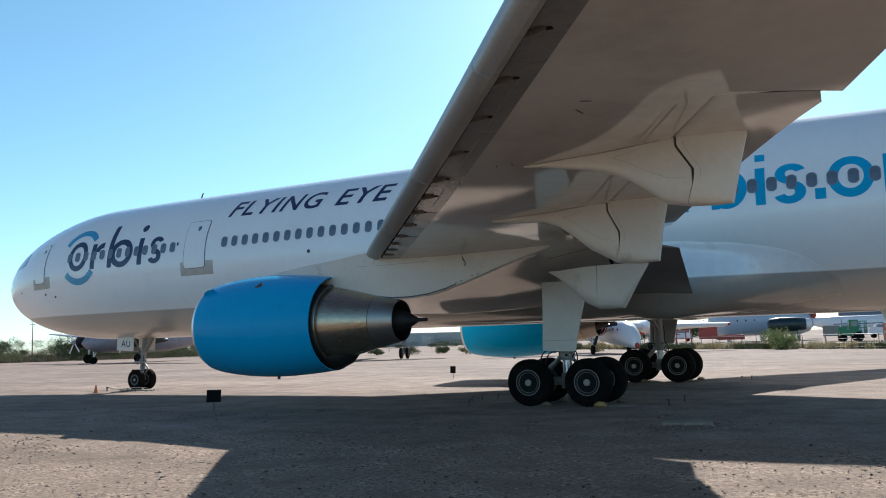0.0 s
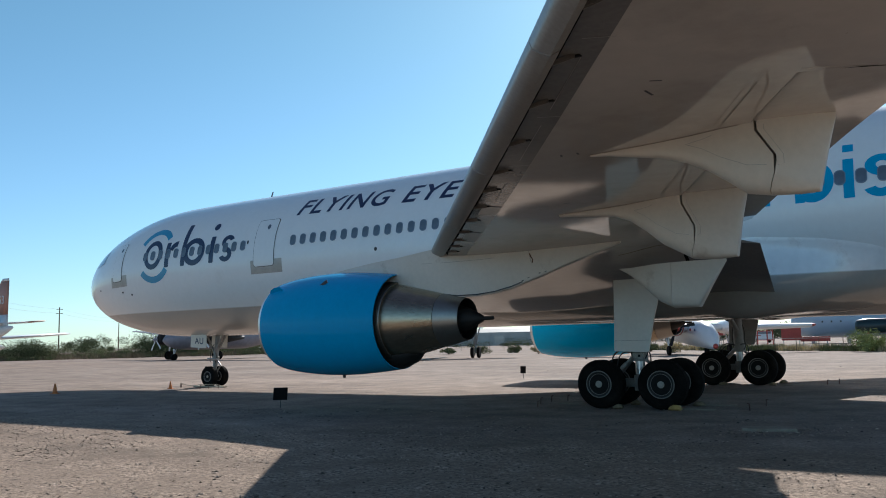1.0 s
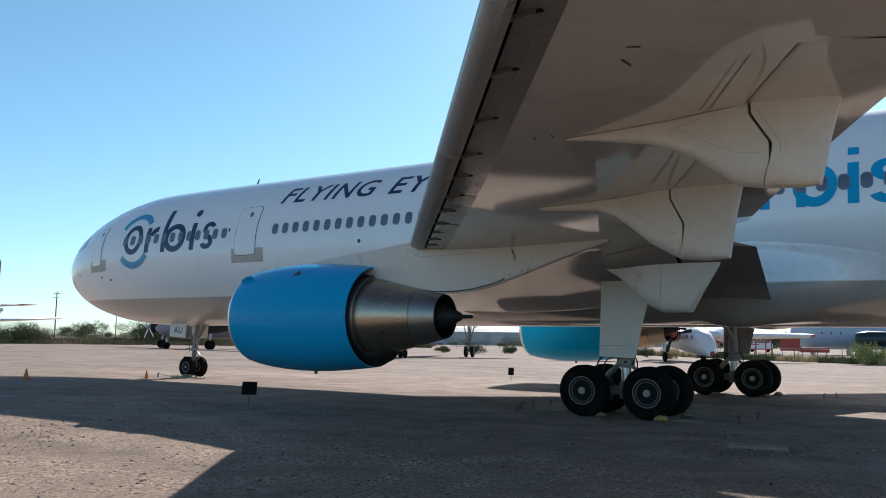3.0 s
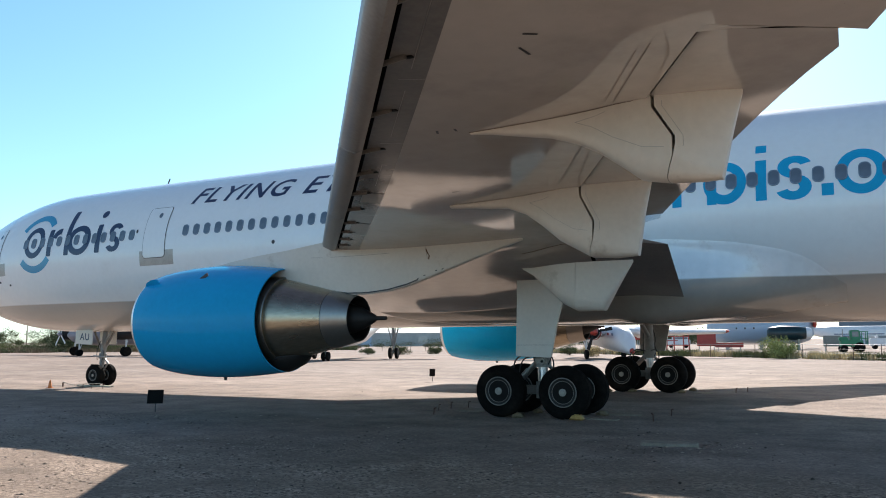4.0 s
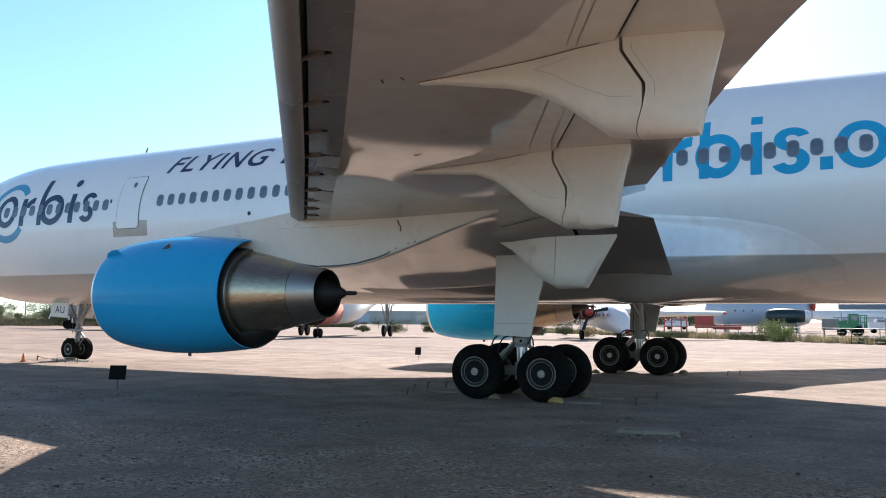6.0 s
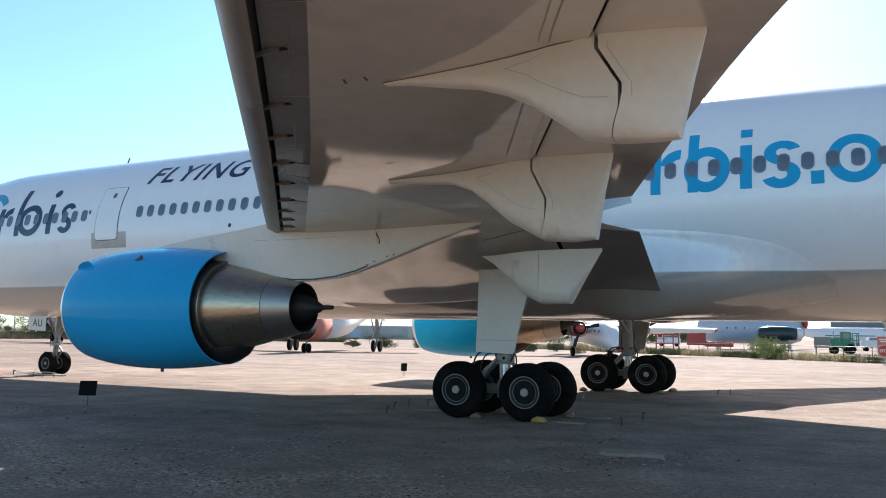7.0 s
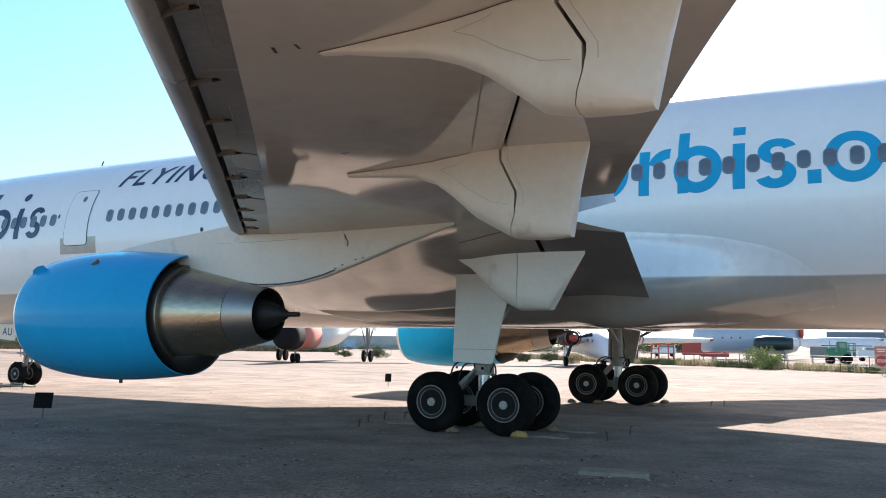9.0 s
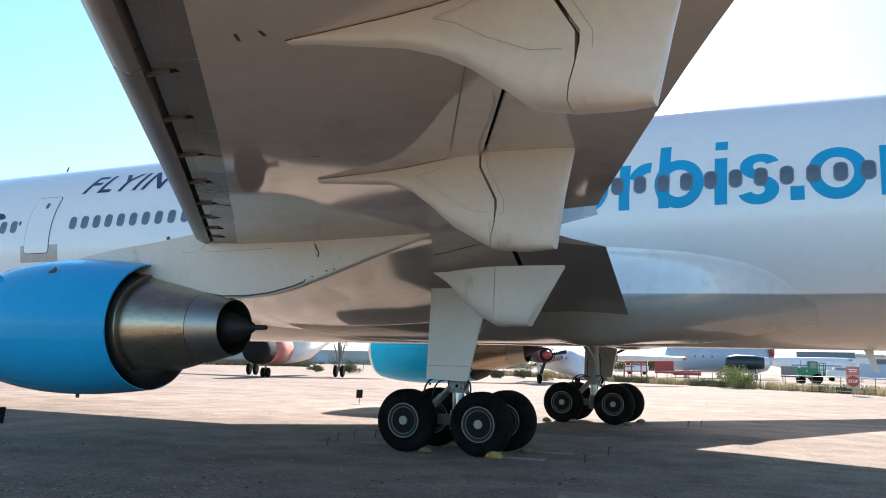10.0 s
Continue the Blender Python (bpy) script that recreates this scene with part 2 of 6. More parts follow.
M_HANGAR = mat("blue_grey_cladding", (0.15, 0.19, 0.23), 0.6, var=0.1, scale=0.1)
M_TAN = mat("sand_coloured_fabric", (0.45, 0.40, 0.30), 0.8, var=0.15)
M_DBLUE = mat("dark_blue_trim_paint", (0.02, 0.05, 0.14), 0.4, var=0.1)


def ground_material():
    m = bpy.data.materials.new("desert_gravel_ground")
    m.use_nodes = True
    nt = m.node_tree
    n, l = nt.nodes, nt.links
    b = n["Principled BSDF"]
    b.inputs["Roughness"].default_value = 0.95
    b.inputs["Specular IOR Level"].default_value = 0.15
    tc = n.new("ShaderNodeTexCoord")

    turned = n.new("ShaderNodeMapping")
    turned.inputs["Rotation"].default_value = (0, 0, radians(-27))
    turned.inputs["Scale"].default_value = (0.10, 0.32, 1)
    l.new(tc.outputs["Object"], turned.inputs["Vector"])

    def tex(scale, detail, rough=0.6, streaky=False):
        t = n.new("ShaderNodeTexNoise")
        t.inputs["Scale"].default_value = scale
        t.inputs["Detail"].default_value = detail
        t.inputs["Roughness"].default_value = rough
        l.new(turned.outputs["Vector"] if streaky else tc.outputs["Object"], t.inputs["Vector"])
        return t.outputs["Fac"]

    big, mid, fine, drag = tex(0.09, 4), tex(0.9, 5), tex(11, 8, 0.85), tex(1.0, 3, 0.5, True)
    r1 = n.new("ShaderNodeValToRGB")
    r1.color_ramp.elements[0].position, r1.color_ramp.elements[1].position = 0.36, 0.66
    r1.color_ramp.elements[0].color = (0.272, 0.206, 0.166, 1)
    r1.color_ramp.elements[1].color = (0.354, 0.276, 0.228, 1)
    l.new(big, r1.inputs["Fac"])
    r2 = n.new("ShaderNodeMapRange")
    r2.inputs["From Min"].default_value, r2.inputs["From Max"].default_value = 0.3, 0.7
    r2.inputs["To Min"].default_value, r2.inputs["To Max"].default_value = 0.66, 1.22
    l.new(mid, r2.inputs["Value"])
    r3 = n.new("ShaderNodeMapRange")
    r3.inputs["From Min"].default_value, r3.inputs["From Max"].default_value = 0.33, 0.62
    r3.inputs["To Min"].default_value, r3.inputs["To Max"].default_value = 0.50, 1.24
    l.new(fine, r3.inputs["Value"])
    mm = n.new("ShaderNodeMath")
    mm.operation = "MULTIPLY"
    l.new(r2.outputs[0], mm.inputs[0])
    l.new(r3.outputs[0], mm.inputs[1])
    # grey-beige gravel along the visitors' way, packed pink dirt under the aircraft
    sp = n.new("ShaderNodeSeparateXYZ")
    l.new(tc.outputs["Object"], sp.inputs[0])
    ragged = n.new("ShaderNodeMath")
    ragged.operation = "MULTIPLY_ADD"
    ragged.inputs[1].default_value = 7.0
    l.new(tex(0.35, 5), ragged.inputs[0])
    l.new(sp.outputs["Y"], ragged.inputs[2])
    edge = n.new("ShaderNodeMapRange")
    edge.inputs["From Min"].default_value, edge.inputs["From Max"].default_value = -11.0, -8.0
    l.new(ragged.outputs[0], edge.inputs["Value"])
    gm = n.new("ShaderNodeMix")
    gm.data_type = "RGBA"
    gm.inputs[6].default_value = (0.352, 0.265, 0.203, 1)
    l.new(r1.outputs["Color"], gm.inputs[7])
    l.new(edge.outputs[0], gm.inputs["Factor"])
    vm = n.new("ShaderNodeVectorMath")
    vm.operation = "SCALE"
    l.new(gm.outputs[2], vm.inputs[0])
    r4 = n.new("ShaderNodeMapRange")
    r4.inputs["From Min"].default_value, r4.inputs["From Max"].default_value = 0.35, 0.65
    r4.inputs["To Min"].default_value, r4.inputs["To Max"].default_value = 0.86, 1.08
    l.new(drag, r4.inputs["Value"])
    m4 = n.new("ShaderNodeMath")
    m4.operation = "MULTIPLY"
    l.new(mm.outputs[0], m4.inputs[0])
    l.new(r4.outputs[0], m4.inputs[1])
    # small stones pressed into the dirt, thickest along the visitors' way
    cells = n.new("ShaderNodeTexVoronoi")
    cells.inputs["Scale"].default_value = 26.0
    cells.inputs["Randomness"].default_value = 1.0
    l.new(tc.outputs["Object"], cells.inputs["Vector"])
    shade = n.new("ShaderNodeSeparateColor")
    l.new(cells.outputs["Color"], shade.inputs[0])
    tone = n.new("ShaderNodeMapRange")
    tone.inputs["To Min"].default_value, tone.inputs["To Max"].default_value = 0.32, 1.50
    l.new(shade.outputs[0], tone.inputs["Value"])
    much = n.new("ShaderNodeMapRange")
    much.inputs["To Min"].default_value, much.inputs["To Max"].default_value = 0.95, 0.22
    l.new(edge.outputs[0], much.inputs["Value"])
    clump = n.new("ShaderNodeMapRange")
    clump.inputs["From Min"].default_value, clump.inputs["From Max"].default_value = 0.40, 0.62
    clump.inputs["To Min"].default_value = 0.08
    l.new(mid, clump.inputs["Value"])
    patchy = n.new("ShaderNodeMath")
    patchy.operation = "MULTIPLY"
    l.new(much.outputs[0], patchy.inputs[0])
    l.new(clump.outputs[0], patchy.inputs[1])
    pick = n.new("ShaderNodeMix")
    pick.inputs[2].default_value = 1.0
    l.new(patchy.outputs[0], pick.inputs["Factor"])
    l.new(tone.outputs[0], pick.inputs[3])
    m5 = n.new("ShaderNodeMath")
    m5.operation = "MULTIPLY"
    l.new(m4.outputs[0], m5.inputs[0])
    l.new(pick.outputs[0], m5.inputs[1])
    l.new(m5.outputs[0], vm.inputs["Scale"])
    lump = n.new("ShaderNodeBump")
    lump.inputs["Distance"].default_value = 0.010
    l.new(patchy.outputs[0], lump.inputs["Strength"])
    lump.invert = True
    l.new(cells.outputs["Distance"], lump.inputs["Height"])
    l.new(vm.outputs["Vector"], b.inputs["Base Color"])
    bp = n.new("ShaderNodeBump")
    bp.inputs["Distance"].default_value = 0.030
    bp.inputs["Strength"].default_value = 0.8
    l.new(fine, bp.inputs["Height"])
    l.new(lump.outputs["Normal"], bp.inputs["Normal"])
    l.new(bp.outputs["Normal"], b.inputs["Normal"])
    return m


M_GROUND = ground_material()


# ---- mesh helpers ----
def empty(name, at=(0, 0, 0)):
    ob = new(name)
    ob.location = at
    return ob


def mesh(name, verts, faces, material, parent=None, smooth=False, label=""):
    me = bpy.data.meshes.new(name)
    me.from_pydata([tuple(v) for v in verts], [], faces)
    for mt in material if isinstance(material, (list, tuple)) else [material]:
        me.materials.append(mt)
    if smooth:
        me.polygons.foreach_set("use_smooth", [True] * len(me.polygons))
    me.update()
    ob = new(name, me)
    if parent:
        ob.parent = parent
    if label:
        ob["label"] = label
    return ob


def part(name, bm, material, parent=None, label="", smooth=False):
    me = bpy.data.meshes.new(name)
    bm.to_mesh(me)
    bm.free()
    for mt in material if isinstance(material, (list, tuple)) else [material]:
        me.materials.append(mt)
    if smooth:
        me.polygons.foreach_set("use_smooth", [True] * len(me.polygons))
    ob = new(name, me)
    if parent:
        ob.parent = parent
    if label:
        ob["label"] = label
    return ob


def sharpen(ob, degrees=35):
    """Smooth shading with hard edges where faces meet at more than the angle."""
    me = ob.data
    bm = bmesh.new()
    bm.from_mesh(me)
    for f in bm.faces:
        f.smooth = True
    for e in bm.edges:
        e.smooth = not (len(e.link_faces) == 2 and e.calc_face_angle(0) > radians(degrees))
    bm.to_mesh(me)
    bm.free()
    return ob


def loft(rings, caps=True, close=True):
    """Verts and faces of a skin over rings with the same number of points."""
    n = len(rings[0])
    verts = [p for r in rings for p in r]
    faces = []
    for i in range(len(rings) - 1):
        for j in range(n if close else n - 1):
            k = (j + 1) % n
            faces.append((i * n + j, i * n + k, (i + 1) * n + k, (i + 1) * n + j))
    if caps:
        faces.append(tuple(range(n))[::-1])
        faces.append(tuple((len(rings) - 1) * n + j for j in range(n)))
    return verts, faces


def mirrored(verts, faces, side):
    """Port is -y (side -1); starboard is its mirror image."""
    if side < 0:
        return verts, faces
    return [(x, -y, z) for x, y, z in verts], [tuple(f)[::-1] for f in faces]


def box_bm(sx, sy, sz, at=(0, 0, 0), bevel=0.0, bm=None, turn=None):
    bm = bm or bmesh.new()
    m = Matrix.Translation(at) @ (turn or Matrix()) @ Matrix.Diagonal((sx, sy, sz, 1))
    made = bmesh.ops.create_cube(bm, size=1, matrix=m)["verts"]
    if bevel:
        edges = list({e for v in made for e in v.link_edges})
        bmesh.ops.bevel(bm, geom=edges, offset=bevel, segments=2, affect="EDGES")
    return bm


def tube_between(bm, a, b, r1, r2=None, n=12):
    a, b = Vector(a), Vector(b)
    d = b - a
    m = Matrix.Translation((a + b) / 2) @ d.to_track_quat("Z", "Y").to_matrix().to_4x4()
    bmesh.ops.create_cone(bm, cap_ends=True, segments=n, radius1=r1, radius2=r1 if r2 is None else r2, depth=d.length, matrix=m)
    return bm


def lathe(profile, n, at, axis="x"):
    """Rings round an axis through a point; profile of (distance along, radius)."""
    rings = []
    for h, r in profile:
        ring = []
        for k in range(n):
            a = 2 * math.pi * k / n
            u, v = r * math.cos(a), r * math.sin(a)
            if axis == "x":
                ring.append((at[0] + h, at[1] + u, at[2] + v))
            elif axis == "y":
                ring.append((at[0] + u, at[1] + h, at[2] + v))
            else:
                ring.append((at[0] + u, at[1] + v, at[2] + h))
        rings.append(ring)
    return rings


def hose(name, points, r, material, parent=None):
    cu = bpy.data.curves.new(name, "CURVE")
    cu.dimensions = "3D"
    cu.bevel_depth, cu.bevel_resolution = r, 2
    sp = cu.splines.new("NURBS")
    sp.points.add(len(points) - 1)
    for q, p in zip(sp.points, points):
        q.co = (*p, 1)
    sp.use_endpoint_u, sp.order_u = True, 3
    tmp = new(name + "_curve", cu)
    me = bpy.data.meshes.new_from_object(tmp.evaluated_get(bpy.context.evaluated_depsgraph_get()))
    bpy.data.objects.remove(tmp)
    me.materials.clear()
    me.materials.append(material)
    me.name = name
    ob = new(name, me)
    if parent:
        ob.parent = parent
    return ob


# ---- ground ----
def ground_sheet():
    """One sheet to the horizon: a finer grid near the aircraft, with a slight unevenness."""
    xs = sorted({round(v, 2) for v in [-3000, -1500, -700, -350, -200, -120, -80] + [-50 + 2 * k for k in range(41)] + [45, 70, 120, 250, 600, 1500, 3000]})
    ys = sorted({round(v, 2) for v in [-3000, -1500, -600, -250, -120, -70] + [-40 + 2 * k for k in range(41)] + [55, 80, 120, 180, 250, 350, 700, 1500, 3000]})
    verts = []
    for y in ys:
        for x in xs:
            near = max(0.0, 1 - max(abs(x), abs(y)) / 48)
            verts.append((x, y, (noise.noise(Vector((x * 0.13, y * 0.13, 0))) * 0.014 - 0.006) * min(1, near * 4)))
    nx = len(xs)
    faces = [(j * nx + i, j * nx + i + 1, (j + 1) * nx + i + 1, (j + 1) * nx + i) for j in range(len(ys) - 1) for i in range(nx - 1)]
    ob = mesh("ground", verts, faces, M_GROUND, smooth=True)
    return tagged(ob, "pale tan gravel and packed desert dirt", "ground", kind="structure")


ground_sheet()

# ---- the airliner: nose towards -x, port side towards -y ----
R, ZC = 2.95, 5.23
NOSE_X, NOSE_A, NOSE_TIP_Z = -22.5, 7.9, 4.75


def section(x):
    """Half-width, top and bottom of the fuselage at a station."""
    top, bot, w = ZC + R, ZC - R, R
    if x < NOSE_X:
        u = min(1.0, (NOSE_X - x) / NOSE_A)
        w = R * max(0.0, 1 - u ** 2.05) ** 0.52
        top = NOSE_TIP_Z + (ZC + R - NOSE_TIP_Z) * max(0.0, 1 - u ** 1.9) ** 0.60
        bot = NOSE_TIP_Z - (NOSE_TIP_Z - ZC + R) * max(0.0, 1 - u ** 2.3) ** 0.52
    elif x > 11:
        v = min(1.0, (x - 11) / 11.5)
        w = R * (1 - 0.82 * v ** 1.7)
        top = ZC + R - 0.5 * v * v
        bot = ZC - R + 4.3 * v ** 1.5
    return w, top, bot


def surf(x, a, off=0.0):
    """A point of the fuselage skin; a: radians up from the port side."""
    w, top, bot = section(x)
    mid, half = (top + bot) / 2, (top - bot) / 2
    z = mid + (half + off) * math.sin(a)
    if math.sin(a) > 0:
        z += float(np.interp(x, (-26, -20, -8, 0, 4, 7, 12), (0.0, 0.10, 0.12, 0.09, 0.05, -0.05, -0.10))) * math.sin(a) ** 2
    return (x, -(w + off) * math.cos(a), z)


airliner = tagged(empty("airliner"), "white wide-body jet airliner with blue engines and lettering, parked on gravel", "airplane")


def fuselage():
    xs = [NOSE_X - NOSE_A * math.sin(math.pi / 2 * k / 26) for k in range(26, 0, -1)]
    xs += [NOSE_X + 1.5 * k for k in range(23)] + [11 + 0.7 * k for k in range(1, 17)]
    xs[0] = NOSE_X - NOSE_A * 0.9995
    rings = [[surf(x, 2 * math.pi * k / 112) for k in range(112)] for x in xs]
    v, f = loft(rings)
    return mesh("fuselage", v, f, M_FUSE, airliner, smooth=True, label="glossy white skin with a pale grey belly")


fuselage()


def belly_fairing():
    """The wing root fairing: the lower fuselage swells into squarer corners between the wings."""
    def ease(t):
        t = min(1.0, max(0.0, t))
        return t * t * (3 - 2 * t)

    def smooth(x, xs, vs):
        """Table value with its corners rounded off."""
        return sum(float(np.interp(x + d * 0.09, xs, vs)) for d in range(-4, 5)) / 9

    def flare(x):
        """How far the fillet spreads outwards over the inboard flap."""
        return 0.48 * ease((x - 0.2) / 2.0) * ease((6.7 - x) / 5.5)

    RIDGE = ((-10, -8.3, -7.5, -7.0, -6.1, -5.0, -2.9, 0, 2.2, 3.4, 4.56, 5.4, 6.2, 6.5, 6.77), (-18, -33, -40, -46, -55, -62, -72, -76, -73, -69, -65.5, -60, -58, -57, -56))
    for side in (-1, 1):
        rings = []
        for k in range(110):
            x = -10.0 + 16.76 * k / 109
            g = ease((x + 10.0) / 4.0) * ease((7.6 - x) / 3.6)
            ridge = smooth(x, *RIDGE)
            top = smooth(x, (-10, 0, 2.4, 4.3, 5.6, 6.26, 6.57, 6.77), (-15, -15, -12, -16, -22, -30, -38, -45))
            low = ridge - 3.0
            ring = []
            for j in range(61):
                t = (j / 60) ** 1.7
                deg = low + (top - low) * t
                corner = abs(deg + 41)
                off = g * (0.08 + 0.37 * max(0.0, math.cos(radians(min(90, corner * 2.7)))) ** 1.2)
                off *= ease((deg - ridge + 1.5) / 3.0)
                edge = ease((top - deg) / 26)
                off += flare(x) * ease((-12 - deg) / 36) * ease((deg - ridge - 2) / 24)
                x3, y3, z3 = surf(x, radians(deg), off * edge - 0.03 + 0.035 * ease((top - deg) / 4) * ease((deg - ridge + 2.5) / 2.0))
                ring.append((x3, y3 * -side, z3))
            rings.append(ring)
        v, f = loft(rings, caps=False, close=False)
        if side < 0:
            f = [q[::-1] for q in f]
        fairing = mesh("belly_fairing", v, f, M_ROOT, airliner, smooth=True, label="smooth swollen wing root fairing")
        # a rounded lip along the fairing's lower edge, thinning out at both ends
        rings = []
        for k in range(120):
            x = -8.0 + 14.3 * k / 119
            deg, fat = smooth(x, *RIDGE), 0.004 + 0.040 * min(1.0, 3.2 * min(k, 119 - k) / 119)
            x3, y3, z3 = surf(x, radians(deg - 0.8), 0.04)
            rings.append([(x3, -side * (y3 + fat * math.cos(q * math.pi / 4)), z3 + fat * math.sin(q * math.pi / 4)) for q in range(8)])
        v, f = loft(rings)
        # cream against the grey belly: the lip's highlight is put into its colour
        mesh("fairing_lip", v, f if side > 0 else [q[::-1] for q in f], M_WHITE, fairing, smooth=True, label="rounded fairing lip, its highlight painted pale")


belly_fairing()


# ---- flat shapes wrapped on the skin ----
def flat_mesh(outlines=(), text="", size=1.0, shear=0.0, bold=0.0, width=None):
    """A filled flat mesh (u, v) from closed outlines (inner ones become holes) or words."""
    if text:
        cu = bpy.data.curves.new("flat", "FONT")
        cu.body, cu.size, cu.shear, cu.offset, cu.space_character = text, size, shear, bold, 1.12
        cu.resolution_u = 6
    else:
        cu = bpy.data.curves.new("flat", "CURVE")
        cu.dimensions, cu.fill_mode = "2D", "BOTH"
        for line in outlines:
            sp = cu.splines.new("POLY")
            sp.points.add(len(line) - 1)
            for q, (u, v) in zip(sp.points, line):
                q.co = (u, v, 0, 1)
            sp.use_cyclic_u = True
    tmp = new("flat_curve", cu)
    me = bpy.data.meshes.new_from_object(tmp.evaluated_get(bpy.context.evaluated_depsgraph_get()))
    bpy.data.objects.remove(tmp)
    if text and width:
        us = [v.co.x for v in me.vertices]
        k = width / (max(us) - min(us))
        base = min(us)
        for v in me.vertices:
            v.co.x = (v.co.x - base) * k
    return me


def wrap(name, me, material, x0, a0, off=0.008, label="", parent=None, scale=1.0, tilt=0.0):
    """Lays a flat mesh on the port skin with its origin at station x0 and angle a0 (degrees)."""
    bm = bmesh.new()
    bm.from_mesh(me)
    us = [v.co.x for v in bm.verts]
    vs = [v.co.y for v in bm.verts]
    step = 0.12
    k = math.floor(min(vs) / step) + 1
    while k * step < max(vs):
        bmesh.ops.bisect_plane(bm, geom=bm.verts[:] + bm.edges[:] + bm.faces[:], plane_co=(0, k * step, 0), plane_no=(0, 1, 0))
        k += 1
    if x0 + min(us) < -21:
        k = math.floor(min(us) / 0.25) + 1
        while k * 0.25 < max(us):
            bmesh.ops.bisect_plane(bm, geom=bm.verts[:] + bm.edges[:] + bm.faces[:], plane_co=(k * 0.25, 0, 0), plane_no=(1, 0, 0))
            k += 1
    for v in bm.verts:
        v.co = surf(x0 + v.co.x * scale, radians(a0) + (v.co.y * scale + v.co.x * tilt) / R, off)
    return part(name, bm, material, parent or airliner, label)


def rounded(u0, u1, v0, v1, r, n=5):
    pts = []
    for cu, cv, a in ((u1 - r, v1 - r, 0), (u0 + r, v1 - r, 90), (u0 + r, v0 + r, 180), (u1 - r, v0 + r, 270)):
        for k in range(n + 1):
            t = radians(a + 90 * k / n)
            pts.append((cu + r * math.cos(t), cv + r * math.sin(t)))
    return pts


def ellipse(cu, cv, ru, rv, n=36):
    return [(cu + ru * math.cos(2 * math.pi * k / n), cv + rv * math.sin(2 * math.pi * k / n)) for k in range(n)]


def arc_band(cu, cv, r0, r1, a0, a1, squash=1.0, n=14):
    out = [(cu + r1 * math.cos(radians(a0 + (a1 - a0) * k / n)), cv + squash * r1 * math.sin(radians(a0 + (a1 - a0) * k / n))) for k in range(n + 1)]
    inn = [(cu + r0 * math.cos(radians(a1 + (a0 - a1) * k / n)), cv + squash * r0 * math.sin(radians(a1 + (a0 - a1) * k / n))) for k in range(n + 1)]
    return out + inn


DEG = R * math.pi / 180  # metres of arc a degree

# words along the upper side
wrap("lettering", flat_mesh(text="FLYING", size=1.12, shear=0.28, bold=0.016, width=4.55), M_NAVY, -14.72, 33.0, label="navy slanted capital letters", tilt=-0.015)
wrap("lettering", flat_mesh(text="EYE", size=1.12, shear=0.28, bold=0.016, width=2.45), M_NAVY, -9.62, 31.5, label="navy slanted capital letters", tilt=-0.015)

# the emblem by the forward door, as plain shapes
for shape in (
    [ellipse(-22.85, 12.7 * DEG, 0.60, 0.66), ellipse(-22.85, 12.7 * DEG, 0.36, 0.43)],
    [rounded(-22.02, -21.76, 0.6 * DEG, 22 * DEG, 0.04)],
    [arc_band(-21.32, 22.4 * DEG - 0.47, 0.22, 0.47, 86, 168)],
    [rounded(-20.98, -20.72, 0.4 * DEG, 37.5 * DEG, 0.04)],
    [ellipse(-20.18, 11.5 * DEG, 0.66, 0.60), ellipse(-20.18, 11.5 * DEG, 0.38, 0.36)],
    [rounded(-19.22, -18.96, 0.5 * DEG, 22.5 * DEG, 0.04)],
    [ellipse(-19.12, 31.5 * DEG, 0.17, 0.17)],
    [arc_band(-18.16, 16.5 * DEG, 0.13, 0.36, 20, 268, 0.82)],
    [arc_band(-18.24, 6.3 * DEG, 0.13, 0.37, -160, 88, 0.82)],
):
    wrap("emblem_shape", flat_mesh(shape), M_NAVY, 0, 0, label="dark navy painted shape")
wrap("emblem_arc", flat_mesh([arc_band(-22.8, 12.7 * DEG, 0.92, 1.19, 38, 150, 1.06)]), M_TEAL, 0, 0, label="teal curved painted arc")
wrap("emblem_arc", flat_mesh([arc_band(-22.75, 12.7 * DEG, 0.92, 1.19, 222, 322, 1.06)]), M_TEAL, 0, 0, label="teal curved painted arc")

